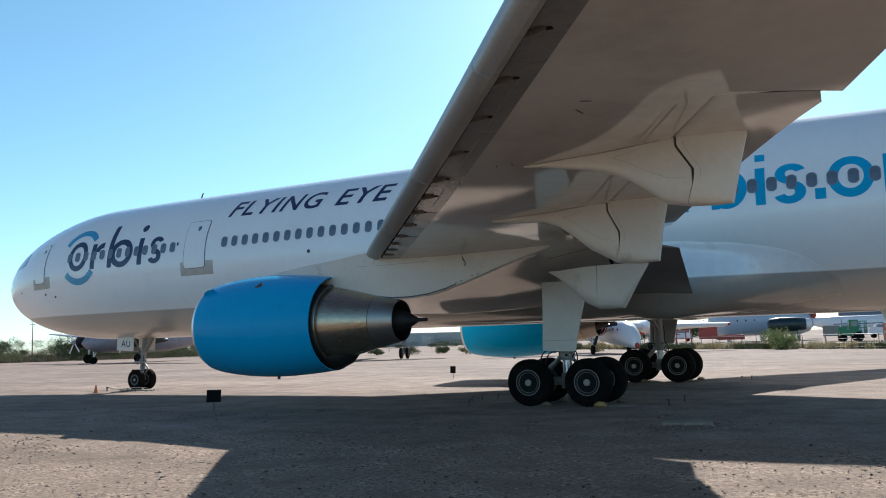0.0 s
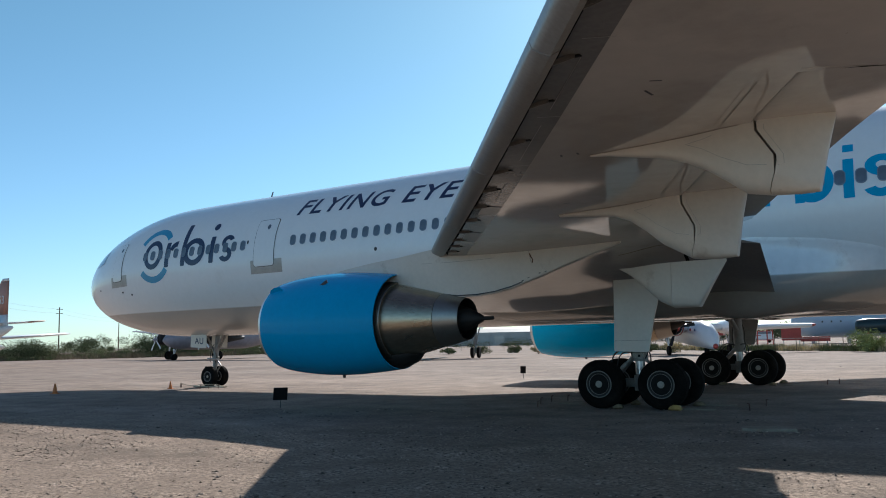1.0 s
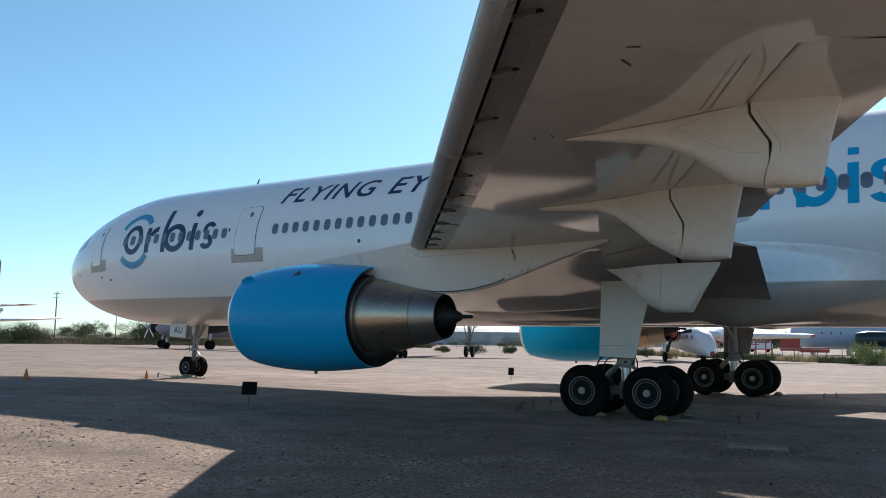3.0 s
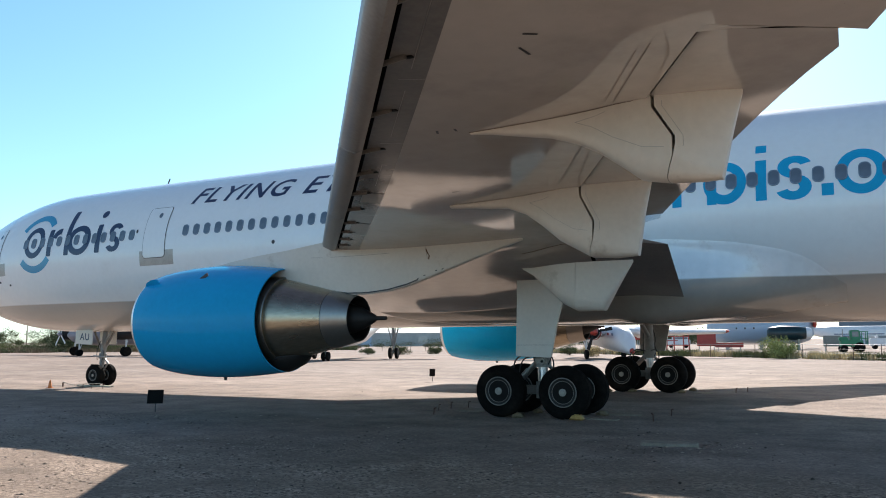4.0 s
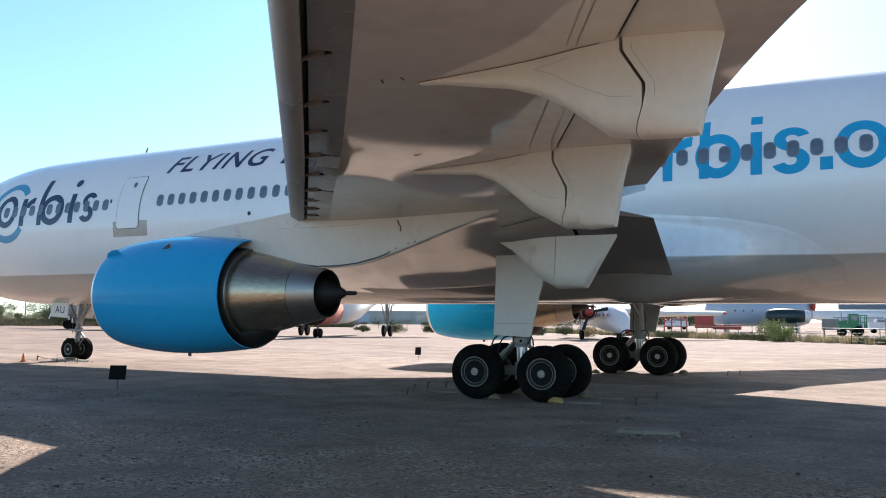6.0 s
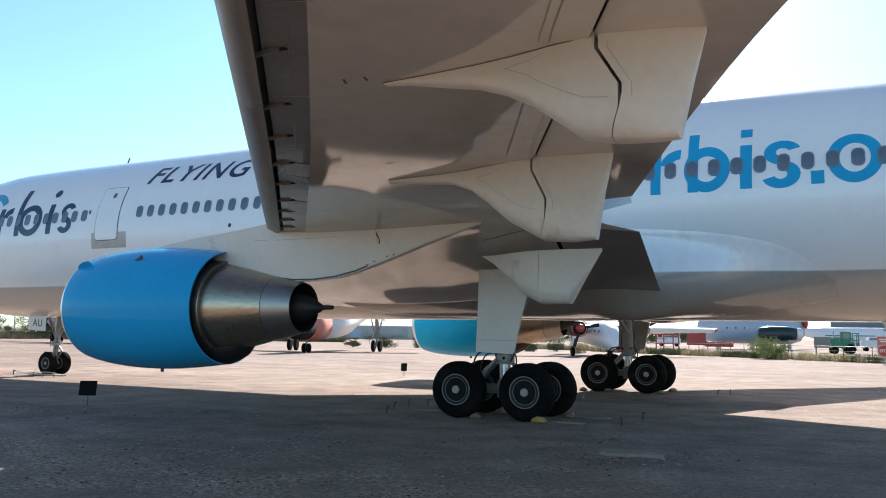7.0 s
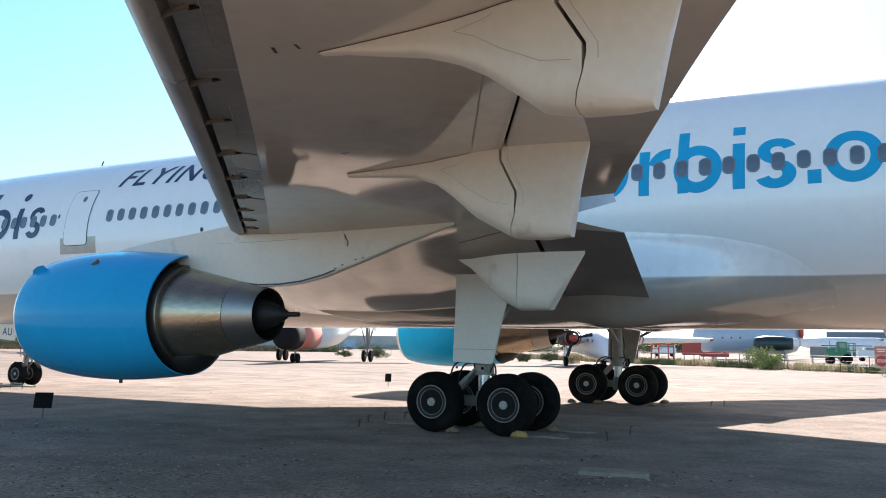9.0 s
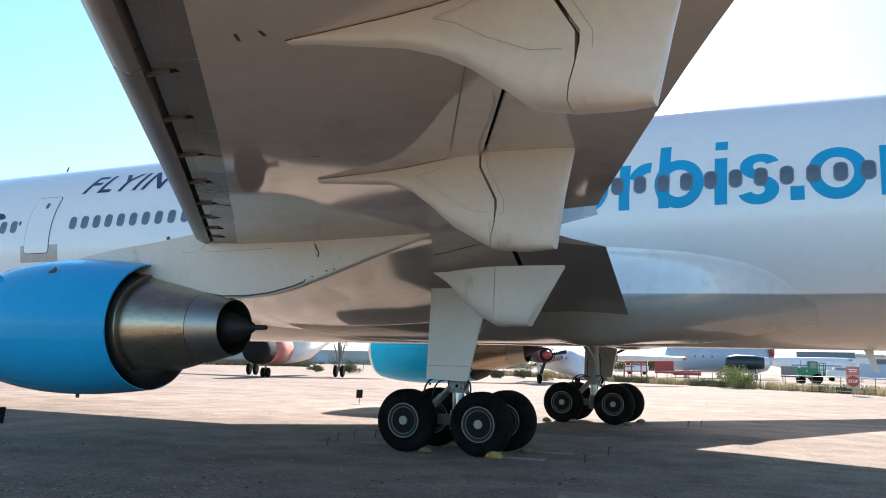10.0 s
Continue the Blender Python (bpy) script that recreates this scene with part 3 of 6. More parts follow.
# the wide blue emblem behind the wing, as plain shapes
for shape in (
    [ellipse(2.0, 12 * DEG, 0.54, 0.56), ellipse(2.0, 12 * DEG, 0.30, 0.33)],
    [rounded(2.78, 3.02, 1.6 * DEG, 21.8 * DEG, 0.01)],
    [arc_band(3.46, 22.4 * DEG - 0.47, 0.22, 0.47, 86, 168)],
    [rounded(3.66, 3.90, 1.6 * DEG, 30 * DEG, 0.01)],
    [ellipse(4.10, 12 * DEG, 0.53, 0.55), ellipse(4.10, 12 * DEG, 0.29, 0.31)],
    [rounded(4.85, 5.11, 1.8 * DEG, 22 * DEG, 0.01)],
    [rounded(4.85, 5.11, 26.2 * DEG, 30.6 * DEG, 0.01)],
    [arc_band(5.77, 17.1 * DEG, 0.14, 0.40, 20, 268, 0.74)],
    [arc_band(5.73, 7.1 * DEG, 0.14, 0.42, -160, 88, 0.74)],
    [rounded(6.36, 6.63, 2.0 * DEG, 7.6 * DEG, 0.01)],
    [ellipse(7.25, 12.4 * DEG, 0.56, 0.56), ellipse(7.25, 12.4 * DEG, 0.31, 0.33)],
    [rounded(8.03, 8.28, 2.2 * DEG, 22.6 * DEG, 0.01)],
    [arc_band(8.72, 23.2 * DEG - 0.47, 0.22, 0.47, 86, 168)],
    [ellipse(9.30, 13.5 * DEG, 0.50, 0.47), ellipse(9.30, 13.5 * DEG, 0.27, 0.25)],
    [rounded(8.80, 9.80, -5.6 * DEG, 2.2 * DEG, 0.18), rounded(9.05, 9.55, -3.2 * DEG, -0.4 * DEG, 0.06)],
):
    taller = [[(u, v * 1.045 - 1.1 * DEG) for u, v in line] for line in shape]
    wrap("emblem_shape", flat_mesh(taller), M_CYAN, 0, 0, label="sky blue painted shape")
for k in range(5):
    wrap("marking_bar", flat_mesh([rounded(8.54 + 0.40 * k, 8.78 + 0.40 * k, 29.2 * DEG, 32.2 * DEG, 0.02)]), M_NAVY, 0, 0, label="small dark painted bar")


# ---- doors ----
def cabin_door(x0, x1, plate):
    a0, a1 = -6.4 * DEG, 32.0 * DEG
    if plate:
        wrap("scuff_plate", flat_mesh([rounded(x0 - 0.16, x1 + 0.40, -11.6 * DEG, -1.0 * DEG, 0.02)]), M_PATCH, 0, 0, 0.004, "bare metal scuff plate below the door")
    seam = wrap("cabin_door", flat_mesh([rounded(x0, x1, a0, a1, 0.14)]), M_LINE, 0, 0, 0.007, "closed door with a dark seam round it")
    wrap("door_panel", flat_mesh([rounded(x0 + 0.024, x1 - 0.024, a0 + 0.024, a1 - 0.024, 0.12)]), M_FUSE, 0, 0, 0.016, "white door panel", seam)
    xm = (x0 + x1) / 2
    wrap("door_window", flat_mesh([ellipse(xm + 0.08, 25 * DEG, 0.09, 0.11, 16)]), M_PANE, 0, 0, 0.020, "small dark round pane", seam)


cabin_door(-16.62, -15.48, True)
cabin_door(-25.95, -25.15, True)
wrap("service_panel", flat_mesh([rounded(8.53, 8.67, -33.6 * DEG, -30.4 * DEG, 0.02)]), M_LINE, 0, 0, 0.006, "small dark square placard")
wrap("service_panel", flat_mesh([rounded(8.86, 9.08, -30.5 * DEG, -28 * DEG, 0.02)]), M_PATCH, 0, 0, 0.006, "small grey square panel")
wrap("service_panel", flat_mesh([ellipse(-10.48, -1.3 * DEG, 0.07, 0.07, 14)]), M_LINE, 0, 0, 0.006, "small dark round port")
wrap("service_panel", flat_mesh([ellipse(-17.0, 14.0 * DEG, 0.05, 0.08, 14)]), M_LINE, 0, 0, 0.006, "small dark round port")
for u, v in ((-27.4, -12), (-25.2, -17), (-24.5, -20)):
    wrap("sensor_port", flat_mesh([ellipse(u, v * DEG, 0.07, 0.05, 12)]), M_LINE, 0, 0, 0.006, "small dark sensor port")
for u0, u1, v0, v1 in ((-28.1, -27.2, 20, 36), (-28.9, -28.2, 26, 46), (-29.3, -28.9, 48, 68)):
    wrap("cockpit_window", flat_mesh([rounded(u0, u1, v0 * DEG, v1 * DEG, 0.07)]), M_PANE, 0, 0, 0.010, "dark cockpit glass")


# ---- cabin windows ----
def cabin_windows():
    out, inn = rounded(-0.138, 0.138, -0.208, 0.208, 0.12, 6), rounded(-0.115, 0.115, -0.185, 0.185, 0.10, 6)
    n = len(out)
    v = [(u, 0.03, w) for u, w in out] + [(u, -0.021, w) for u, w in out] + [(u, -0.021, w) for u, w in inn] + [(u, 0.0, w) for u, w in inn]
    f = []
    for r in range(3):
        f += [(r * n + j, r * n + (j + 1) % n, (r + 1) * n + (j + 1) % n, (r + 1) * n + j) for j in range(n)]
    ring = bpy.data.meshes.new("window")
    ring.from_pydata(v, [], f)
    ring.materials.append(M_FRAME)
    pane = bpy.data.meshes.new("pane")
    pane.from_pydata([(u, -0.014, w) for u, w in inn] + [(u, 0.02, w) for u, w in inn], [], [tuple(range(n))] + [(j, (j + 1) % n, n + (j + 1) % n, n + j) for j in range(n)])
    pane.materials.append(M_PANE)
    xs = [-14.53 + 0.508 * k for k in range(60)] + [-17.26 - 0.508 * k for k in range(13)]
    for x in xs:
        if x > 14.5:
            continue
        a = radians(11.8)
        w = section(x)[0]
        slope = math.atan2(section(x + 0.2)[0] - section(x - 0.2)[0], 0.4)
        ob = new("window", ring)
        ob.parent = airliner
        p = surf(x, a)
        ob.matrix_basis = Matrix.Translation(p) @ Matrix.Rotation(-slope, 4, "Z") @ Matrix.Rotation(-a, 4, "X")
        q = new("pane", pane)
        q.parent = ob


cabin_windows()
bm = bmesh.new()
bmesh.ops.create_cube(bm, size=1, matrix=Matrix.Translation((0, 0, 0.22)) @ Matrix.Diagonal((0.10, 0.03, 0.44, 1)))
for v in bm.verts:
    if v.co.z > 0.2:
        v.co.x = v.co.x * 0.45 + 0.20
ant = part("blade_antenna", bm, M_LINE, airliner, "dark blade antenna on the roof")
ant.location = (-18.6, 0, ZC + R - 0.04)


bm = bmesh.new()
bmesh.ops.create_cube(bm, size=1, matrix=Matrix.Translation((0, 0, -0.24)) @ Matrix.Diagonal((0.20, 0.05, 0.52, 1)))
for v in bm.verts:
    if v.co.z < -0.2:
        v.co.x = v.co.x * 0.5 + 0.16
mast = part("belly_mast", bm, M_WHITE, airliner, "cream blade mast below the belly")
mast.location = (7.75, 0, ZC - R + 0.02)


# ---- wings ----
def table(y, ys, vs):
    return float(np.interp(y, ys, vs))


def x_le(y):
    return -4.28 + 0.762 * (y - 8.68)


def z_le(y):
    return table(y, (2, 5, 8.68, 13, 17, 23.67), (3.30, 3.72, 4.13, 4.27, 4.38, 4.60))


def x_te(y):
    if y < 9.1:
        return table(y, (2.0, 7.5, 9.1), (2.85, 3.62, 3.89))
    return 5.62 + 0.41 * (y - 13.25) if y < 18.07 else 7.71 + 0.36 * (y - 17.7)


def z_te(y):
    return table(y, (2.0, 7.5, 9.1, 13.4, 17.7, 23.67), (3.0, 4.15, 4.21, 4.32, 4.42, 4.60))


def x_cove(y):
    """Where the flaps begin."""
    return 3.46 + 0.521 * (y - 12.5) if y > 9.1 else table(y, (2.0, 9.1), (0.75, 2.2))


def skin(y, x, upper):
    """Height of the wing's lower or upper surface."""
    a, b = x_le(y), x_te(y)
    c = min(1.0, max(0.0, (x - a) / (b - a)))
    t = (2.969 * math.sqrt(c) - 1.26 * c - 3.516 * c * c + 2.843 * c ** 3 - 1.015 * c ** 4) / 1.0
    low = table(y, (2, 6, 9, 13, 17, 23.67), (0.62, 0.36, 0.18, 0.13, 0.07, 0.05))
    up = table(y, (2, 9, 17, 23.67), (0.85, 0.52, 0.33, 0.18))
    return z_le(y) + (z_te(y) - z_le(y)) * c + (up if upper else -low) * t


def taper(y):
    """The slats and the dark band narrow towards the tip."""
    return table(y, (8, 14, 17.5, 23.67), (1.0, 1.0, 0.88, 0.58))


def wing_box(side):
    """The wing without slats and flaps: blunt in front, cut off at the flap cove."""
    ys = [1.6, 3, 4.5, 6, 7.4, 8.2, 9.1, 10, 11.5, 13, 14.5, 16, 17, 18.08, 18.1, 19, 20.5, 22, 23.2, 23.67]
    rings, marks = [], []
    for y in ys:
        tp = taper(y)
        a = x_le(y) + 0.45 * tp
        end = x_cove(y) if y < 18.09 else x_te(y) - 0.01
        if y == 18.1:
            end = 7.56
        xs = [a, a + 0.03, a + 0.22 * tp, x_le(y) + 1.06 * tp] + [x_le(y) + 1.06 * tp + (end - x_le(y) - 1.06 * tp - 0.03) * k / 12 for k in range(1, 13)]

        def out(x):
            """The outboard end of the flap bay runs a little inboard towards the rear."""
            return y - 0.70 * max(0.0, x - 6.32) if y == 18.1 else y

        low = [(x, -out(x), skin(out(x), x, False) + (0.07 if k == 0 else 0.0)) for k, x in enumerate(xs)]
        up = [(x, -out(x), max(skin(y, x, True), skin(y, x, False) + 0.02)) for x in reversed(xs)]
        rings.append(low + up)
    v, f = loft(rings)
    n = len(rings[0])
    v, f = mirrored(v, f, side)
    ob = mesh("wing", v, f, [M_WING, M_BAND, M_CAVITY_SHADE], airliner, label="grey-painted swept wing with a glossy underside")
    # band on the lower nose; recess shade painted on the blunt front and cove faces
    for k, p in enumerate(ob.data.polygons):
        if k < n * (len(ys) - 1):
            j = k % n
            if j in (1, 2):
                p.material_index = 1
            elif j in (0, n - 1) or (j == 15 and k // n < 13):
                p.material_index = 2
    sharpen(ob, 28)
    return ob


def flap(name, y0, y1, side, drop, label, steps=8, edge=None):
    rings = []
    for k in range(steps + 1):
        y = y0 + (y1 - y0) * k / steps
        a, b = x_cove(y) + 0.004, table(y, *edge[:2]) if edge else x_te(min(y, 17.38))
        c = b - a
        zl, zt = skin(y, a, False) + 0.015, table(y, edge[0], edge[2]) if edge else z_te(y)
        th = min(0.42, max(0.12, (skin(y, a, True) - zl) * 0.8))
        lean = 0.68 * (k / steps) ** 5 if y1 > 17 else 0.0
        ring = []
        for s, w in ((0.0, 0.40), (0.008, 0.12), (0.03, 0.01), (0.3, 0.0), (0.65, 0.0), (1.0, 0.0)):
            ring.append((a + c * s, -y + lean * s, zl + (zt - zl) * s + th * w - drop * s))
        for s, w in ((1.0, 0.03), (0.65, 0.34), (0.3, 0.74), (0.1, 0.97), (0.02, 0.8)):
            ring.append((a + c * s, -y + lean * s, zl + (zt - zl) * s + th * w - drop * s))
        rings.append(ring)
    v, f = mirrored(*loft(rings), side)
    ob = mesh(name, v, f, M_FLAP if y1 < 8 else M_WING, airliner, label=label)
    return sharpen(ob, 40)


def slat(y0, y1, side):
    rings = []
    for k in range(5):
        y = y0 + (y1 - y0) * k / 4
        a, zl = x_le(y), z_le(y)
        up = skin(y, a + 1.0, True)
        t = table(y, (2, 9, 23.67), (0.30, 0.21, 0.11))
        k2 = taper(y)
        outer = [(a + 0.40 * k2, zl - 0.10 - t * 0.15), (a + 0.27 * k2, zl - 0.13 - t * 0.15), (a + 0.13 * k2, zl - 0.10), (a + 0.03 * k2, zl - 0.05), (a, zl + 0.02),
                 (a + 0.04 * k2, zl + 0.11), (a + 0.15 * k2, zl + 0.06 + t), (a + 0.4, (zl + t + 0.1 + up) / 2), (a + 1.0, up + 0.02)]
        inner = [(a + 0.95, up - 0.01), (a + 0.55, (zl + t + up) / 2 - 0.05), (a + 0.30 * k2, zl + 0.05), (a + 0.33 * k2, zl - 0.04), (a + 0.40 * k2, zl - 0.08 - t * 0.15)]
        rings.append([(x, -y, z) for x, z in outer + inner])
    v, f = mirrored(*loft(rings), side)
    return sharpen(mesh("slat", v, f, M_SLAT, airliner, label="worn grey leading edge slat"), 50)


def bracket(y, side):
    """A pale arm across the gap behind the slat, ending in a dark slot."""
    tp = taper(y)
    xa, xb = x_le(y) + 0.37 * tp, x_le(y) + 0.70 * tp
    za, zb = z_le(y) - 0.10, skin(y, xb, False) - 0.012
    lean = Matrix.Rotation(math.atan2(za - zb, xb - xa), 4, "Y")
    bm = box_bm(xb - xa, 0.034, 0.05, ((xa + xb) / 2, side * y, (za + zb) / 2), 0.008, turn=lean)
    arm = part("slat_bracket", bm, M_ARM, airliner, "pale dusty slat arm")
    bm = box_bm(0.11, 0.06, 0.012, (xb - 0.01, side * (y - 0.045), zb + 0.004), 0.004)
    part("slot", bm, M_CAVITY_SHADE, arm, "dark slot")


def track_fairing(y, pts, hw, side, split, top=None, straight=False):
    """A canoe-shaped fairing: pts are (x, bottom height), with the top inside the wing; a bent joint crosses it at split."""
    xs, zs = [p[0] for p in pts], [p[1] for p in pts]
    x1 = xs[-1]

    def size(x):
        """Top, height and half-width at a station."""
        zb = table(x, xs, zs)
        zt = max(min(skin(y, min(x, x_te(y)), False) + 0.12, z_te(y) + 0.25), zb + 0.01)
        if top:
            zt = max(zb + 0.01, table(x, *top))
        w = hw * min(1.0, 0.06 + (zt - zb) * 1.15) * (1 - 0.86 * max(0.0, (x - split) / (x1 - split)) ** 1.3)
        return zt, zt - zb, w

    def bend(t):
        if straight:
            return -0.03 * t
        return float(np.interp(t, (0, 0.22, 0.55, 0.78, 1), (0, 0.0, 0.20, 0.20, 0.11)))

    fore = [p[0] for p in pts if p[0] < split - 0.12] + [split]
    aft = [split] + [p[0] for p in pts if p[0] > split + 0.34]
    for n, g in enumerate((fore, aft)):
        rings = []
        for k, x in enumerate(g):
            zt, h, w = size(x)
            zb = zt - h
            r = min(w * 0.9, h * 0.28)
            joint = (n == 0 and k == len(g) - 1) or (n == 1 and k == 0)
            side_pts = [(w, zt)] + [(w, zt - u * h) for u in (0.14, 0.22, 0.30, 0.45, 0.55, 0.63)] + [(w, zb + r), (w * 0.93, zb + r * 0.42), (w * 0.66, zb + r * 0.10), (w * 0.2, zb)]
            ring = []
            for s in (-1, 1):
                row = []
                for dy, z in side_pts:
                    t = (zt - z) / h
                    d = bend(t) + n * float(np.interp(t, (0, 0.66, 0.76, 1), (0.034, 0.034, 0.009, 0.008)) * (0.3 if straight else 1)) if joint else 0.0
                    row.append((x + d, -y + s * dy, z))
                ring += row if s < 0 else row[::-1]
            rings.append(ring)
        v, f = mirrored(*loft(rings), side)
        body = sharpen(mesh("flap_fairing", v, f, M_WHITE, airliner, label="cream canoe-shaped flap hinge fairing"), 48)
        # thin panel seams on the outboard side
        if n:
            lines = [[(split + 0.11 + bend(u), u) for u in (0.16, 0.22, 0.35, 0.48, 0.55, 0.66)] + [(split + 0.24, 0.68)]]
        else:
            lines = [[(split - 0.50, 0.26), (split - 0.62, 0.34), (split - 0.86, 0.50)], [(split - 0.86, 0.50), (split - 0.66, 0.56), (split - 0.42, 0.64), (split - 0.1, 0.66), (split + 0.12, 0.66)]]
        for line in [] if straight else lines:
            v = []
            for x, u in line:
                zt, h, w = size(x)
                if n == 0:
                    w = float(np.interp(x, fore[:-1] + [split + bend(u)], [size(q)[2] for q in fore]))
                else:
                    w = float(np.interp(x, [split + bend(u) + 0.03] + aft[1:], [size(q)[2] for q in aft]))
                for e in (-0.0028, 0.0028):
                    steep = n == 1
                    v.append((x + (e if steep else 0), -(y + w + 0.008), zt - u * h + (0 if steep else e)))
            f = [(2 * k, 2 * k + 1, 2 * k + 3, 2 * k + 2) for k in range(len(line) - 1)]
            v, f = mirrored(v, f, side)
            mesh("panel_seam", v, f, M_PATCH, body, label="thin grey panel seam")
        # grimy seam along the wing
        v = []
        for x in g:
            zt, h, w = size(x)
            if x > x_cove(y):
                continue
            for e in (-0.02, 0.012):
                q = y + w + e
                v.append((x, -q, skin(q, x, False) - 0.005))
        f = [(2 * k, 2 * k + 1, 2 * k + 3, 2 * k + 2) for k in range(len(v) // 2 - 1)]
        if f:
            v, f = mirrored(v, f, side)
            mesh("grimy_seam", v, f, M_GRIME, body, label="brown grime along the joint")


def skin_strip(name, a, b, width, material, side, label="", off=0.006):
    """A thin strip on the wing's underside between two plan points (x, y)."""
    (xa, ya), (xb, yb) = a, b
    d = Vector((xb - xa, yb - ya)).normalized()
    px, py = -d.y * width / 2, d.x * width / 2
    v, n = [], 10
    for k in range(n + 1):
        x, y = xa + (xb - xa) * k / n, ya + (yb - ya) * k / n
        for s in (-1, 1):
            v.append((x + s * px, -(y + s * py), skin(y + s * py, x + s * px, False) - off))
    f = [(2 * k, 2 * k + 1, 2 * k + 3, 2 * k + 2) for k in range(n)]
    v, f = mirrored(v, f, side)
    return mesh(name, v, f, material, airliner, label=label)


def spoiler(y0, y1, side):
    """A thin panel of the upper skin that covers the flap gap from above."""
    rings = []
    for k in range(9):
        y = y0 + (y1 - y0) * k / 8
        a = x_cove(y)
        pts = [(a - 0.25, 0.0), (a + 0.10, 0.01), (a + 0.55, -0.01), (a + 0.55, -0.03), (a + 0.10, -0.05), (a - 0.25, -0.06)]
        rings.append([(x, -y, skin(y, min(x, x_te(y) - 0.1), True) + 0.015 + d) for x, d in pts])
    v, f = mirrored(*loft(rings), side)
    mesh("spoiler", v, f, M_BAND, airliner, label="dark grey upper spoiler panel")


for side in (-1, 1):
    spoiler(2.3, 9.0, side)
    spoiler(9.15, 17.7, side)
    wing_box(side)
    flap("flap", 9.11, 18.085, side, 0.0, "grey outboard flap panel", 12)
    flap("flap", 2.2, 7.49, side, 0.0, "dark grey inboard flap, lowered", 8, ((2.0, 7.5), (2.85, 3.64), (2.76, 3.80)))
    bm = tube_between(bmesh.new(), (2.80, side * 2.62, 2.80), (2.98, side * 2.60, 2.62), 0.016, n=8)
    part("static_rod", bm, M_LINE, airliner, "thin black rod at the flap corner")
    flap("aileron", 7.5, 9.1, side, 0.0, "grey inboard aileron", 8, ((7.5, 9.1), (3.50, 3.89), (4.36, 4.21)))
    for y0, y1 in ((10.35, 11.45), (13.08, 13.72)):
        skin_strip("access_plate", (x_le(y0) + 0.845, y0), (x_le(y1) + 0.845, y1), 0.34, M_PLATE, side, "pale bare metal access plate")
    for d0, ya, yb, wd in ((0.45, 12.9, 15.2, 0.012), (0.40, 16.45, 17.9, 0.010), (0.50, 16.5, 17.8, 0.006)):
        skin_strip("seam", (x_cove(ya) - d0, ya), (x_cove(yb) - d0, yb), wd, M_SEAM, side)
    for yj in (12.2, 14.55, 16.2, 18.1, 20.0):
        skin_strip("seam", (x_le(yj) + 0.68 * taper(yj), yj), (x_le(yj) + 1.05 * taper(yj), yj - 0.10), 0.010, M_SLAT, side, "pale panel joint", 0.004)
    for ya, yb in ((14.2, 15.3), (16.4, 17.8), (18.3, 19.6)):
        skin_strip("seam", (x_le(ya) + 0.82 * taper(ya), ya), (x_le(yb) + 0.82 * taper(yb), yb), 0.008, M_SLAT, side, "pale panel joint", 0.004)
    for xa, ya, xb, yb in ((4.99, 18.62, 5.10, 18.56), (4.85, 18.36, 4.87, 18.16), (2.95, 16.3, 3.0, 16.42), (3.2, 16.3, 3.22, 16.40), (1.6, 13.3, 1.72, 13.31)):
        skin_strip("vent", (xa, ya), (xb, yb), 0.03, M_LINE, side, "small dark drain vent", 0.004)
    for a, b in ((3.0, 8.35), (8.72, 12.2), (12.22, 16.2), (16.22, 20.0), (20.02, 23.4)):
        slat(a, b, side)
    for y in (9.2, 9.9, 10.7, 11.57, 12.7, 13.81, 14.97, 16.02, 17.33, 18.62, 19.69, 20.7, 22.0):
        bracket(y, side)
    track_fairing(16.12, [(3.30, 4.27), (3.55, 4.245), (3.9, 4.18), (4.30, 4.11), (4.60, 4.01), (4.85, 3.88), (5.1, 3.70), (5.32, 3.53), (5.50, 3.475), (5.66, 3.465), (5.95, 3.455), (6.15, 3.46), (6.26, 3.92), (6.37, 4.33)], 0.27, side, 5.50)
    track_fairing(12.3, [(1.07, 4.09), (1.36, 4.068), (1.72, 4.035), (2.13, 4.0), (2.45, 3.88), (2.75, 3.66), (3.05, 3.40), (3.35, 3.15), (3.52, 3.095), (3.62, 3.09), (3.95, 3.09), (4.28, 3.11), (4.38, 3.7), (4.50, 4.2)], 0.29, side, 3.44)
    TOP3 = ((0.2, 1.4, 2.9), (3.46, 3.52, 3.56))
    track_fairing(7.1, [(0.22, 3.47), (0.53, 3.28), (0.9, 2.95), (1.26, 2.62), (1.48, 2.49), (1.62, 2.46), (1.85, 2.45), (2.16, 2.47), (2.45, 2.95), (2.80, 3.50)], 0.33, side, 1.60, TOP3, True)


# ---- engines and pylons ----
YE, ZE = 8.45, 2.36


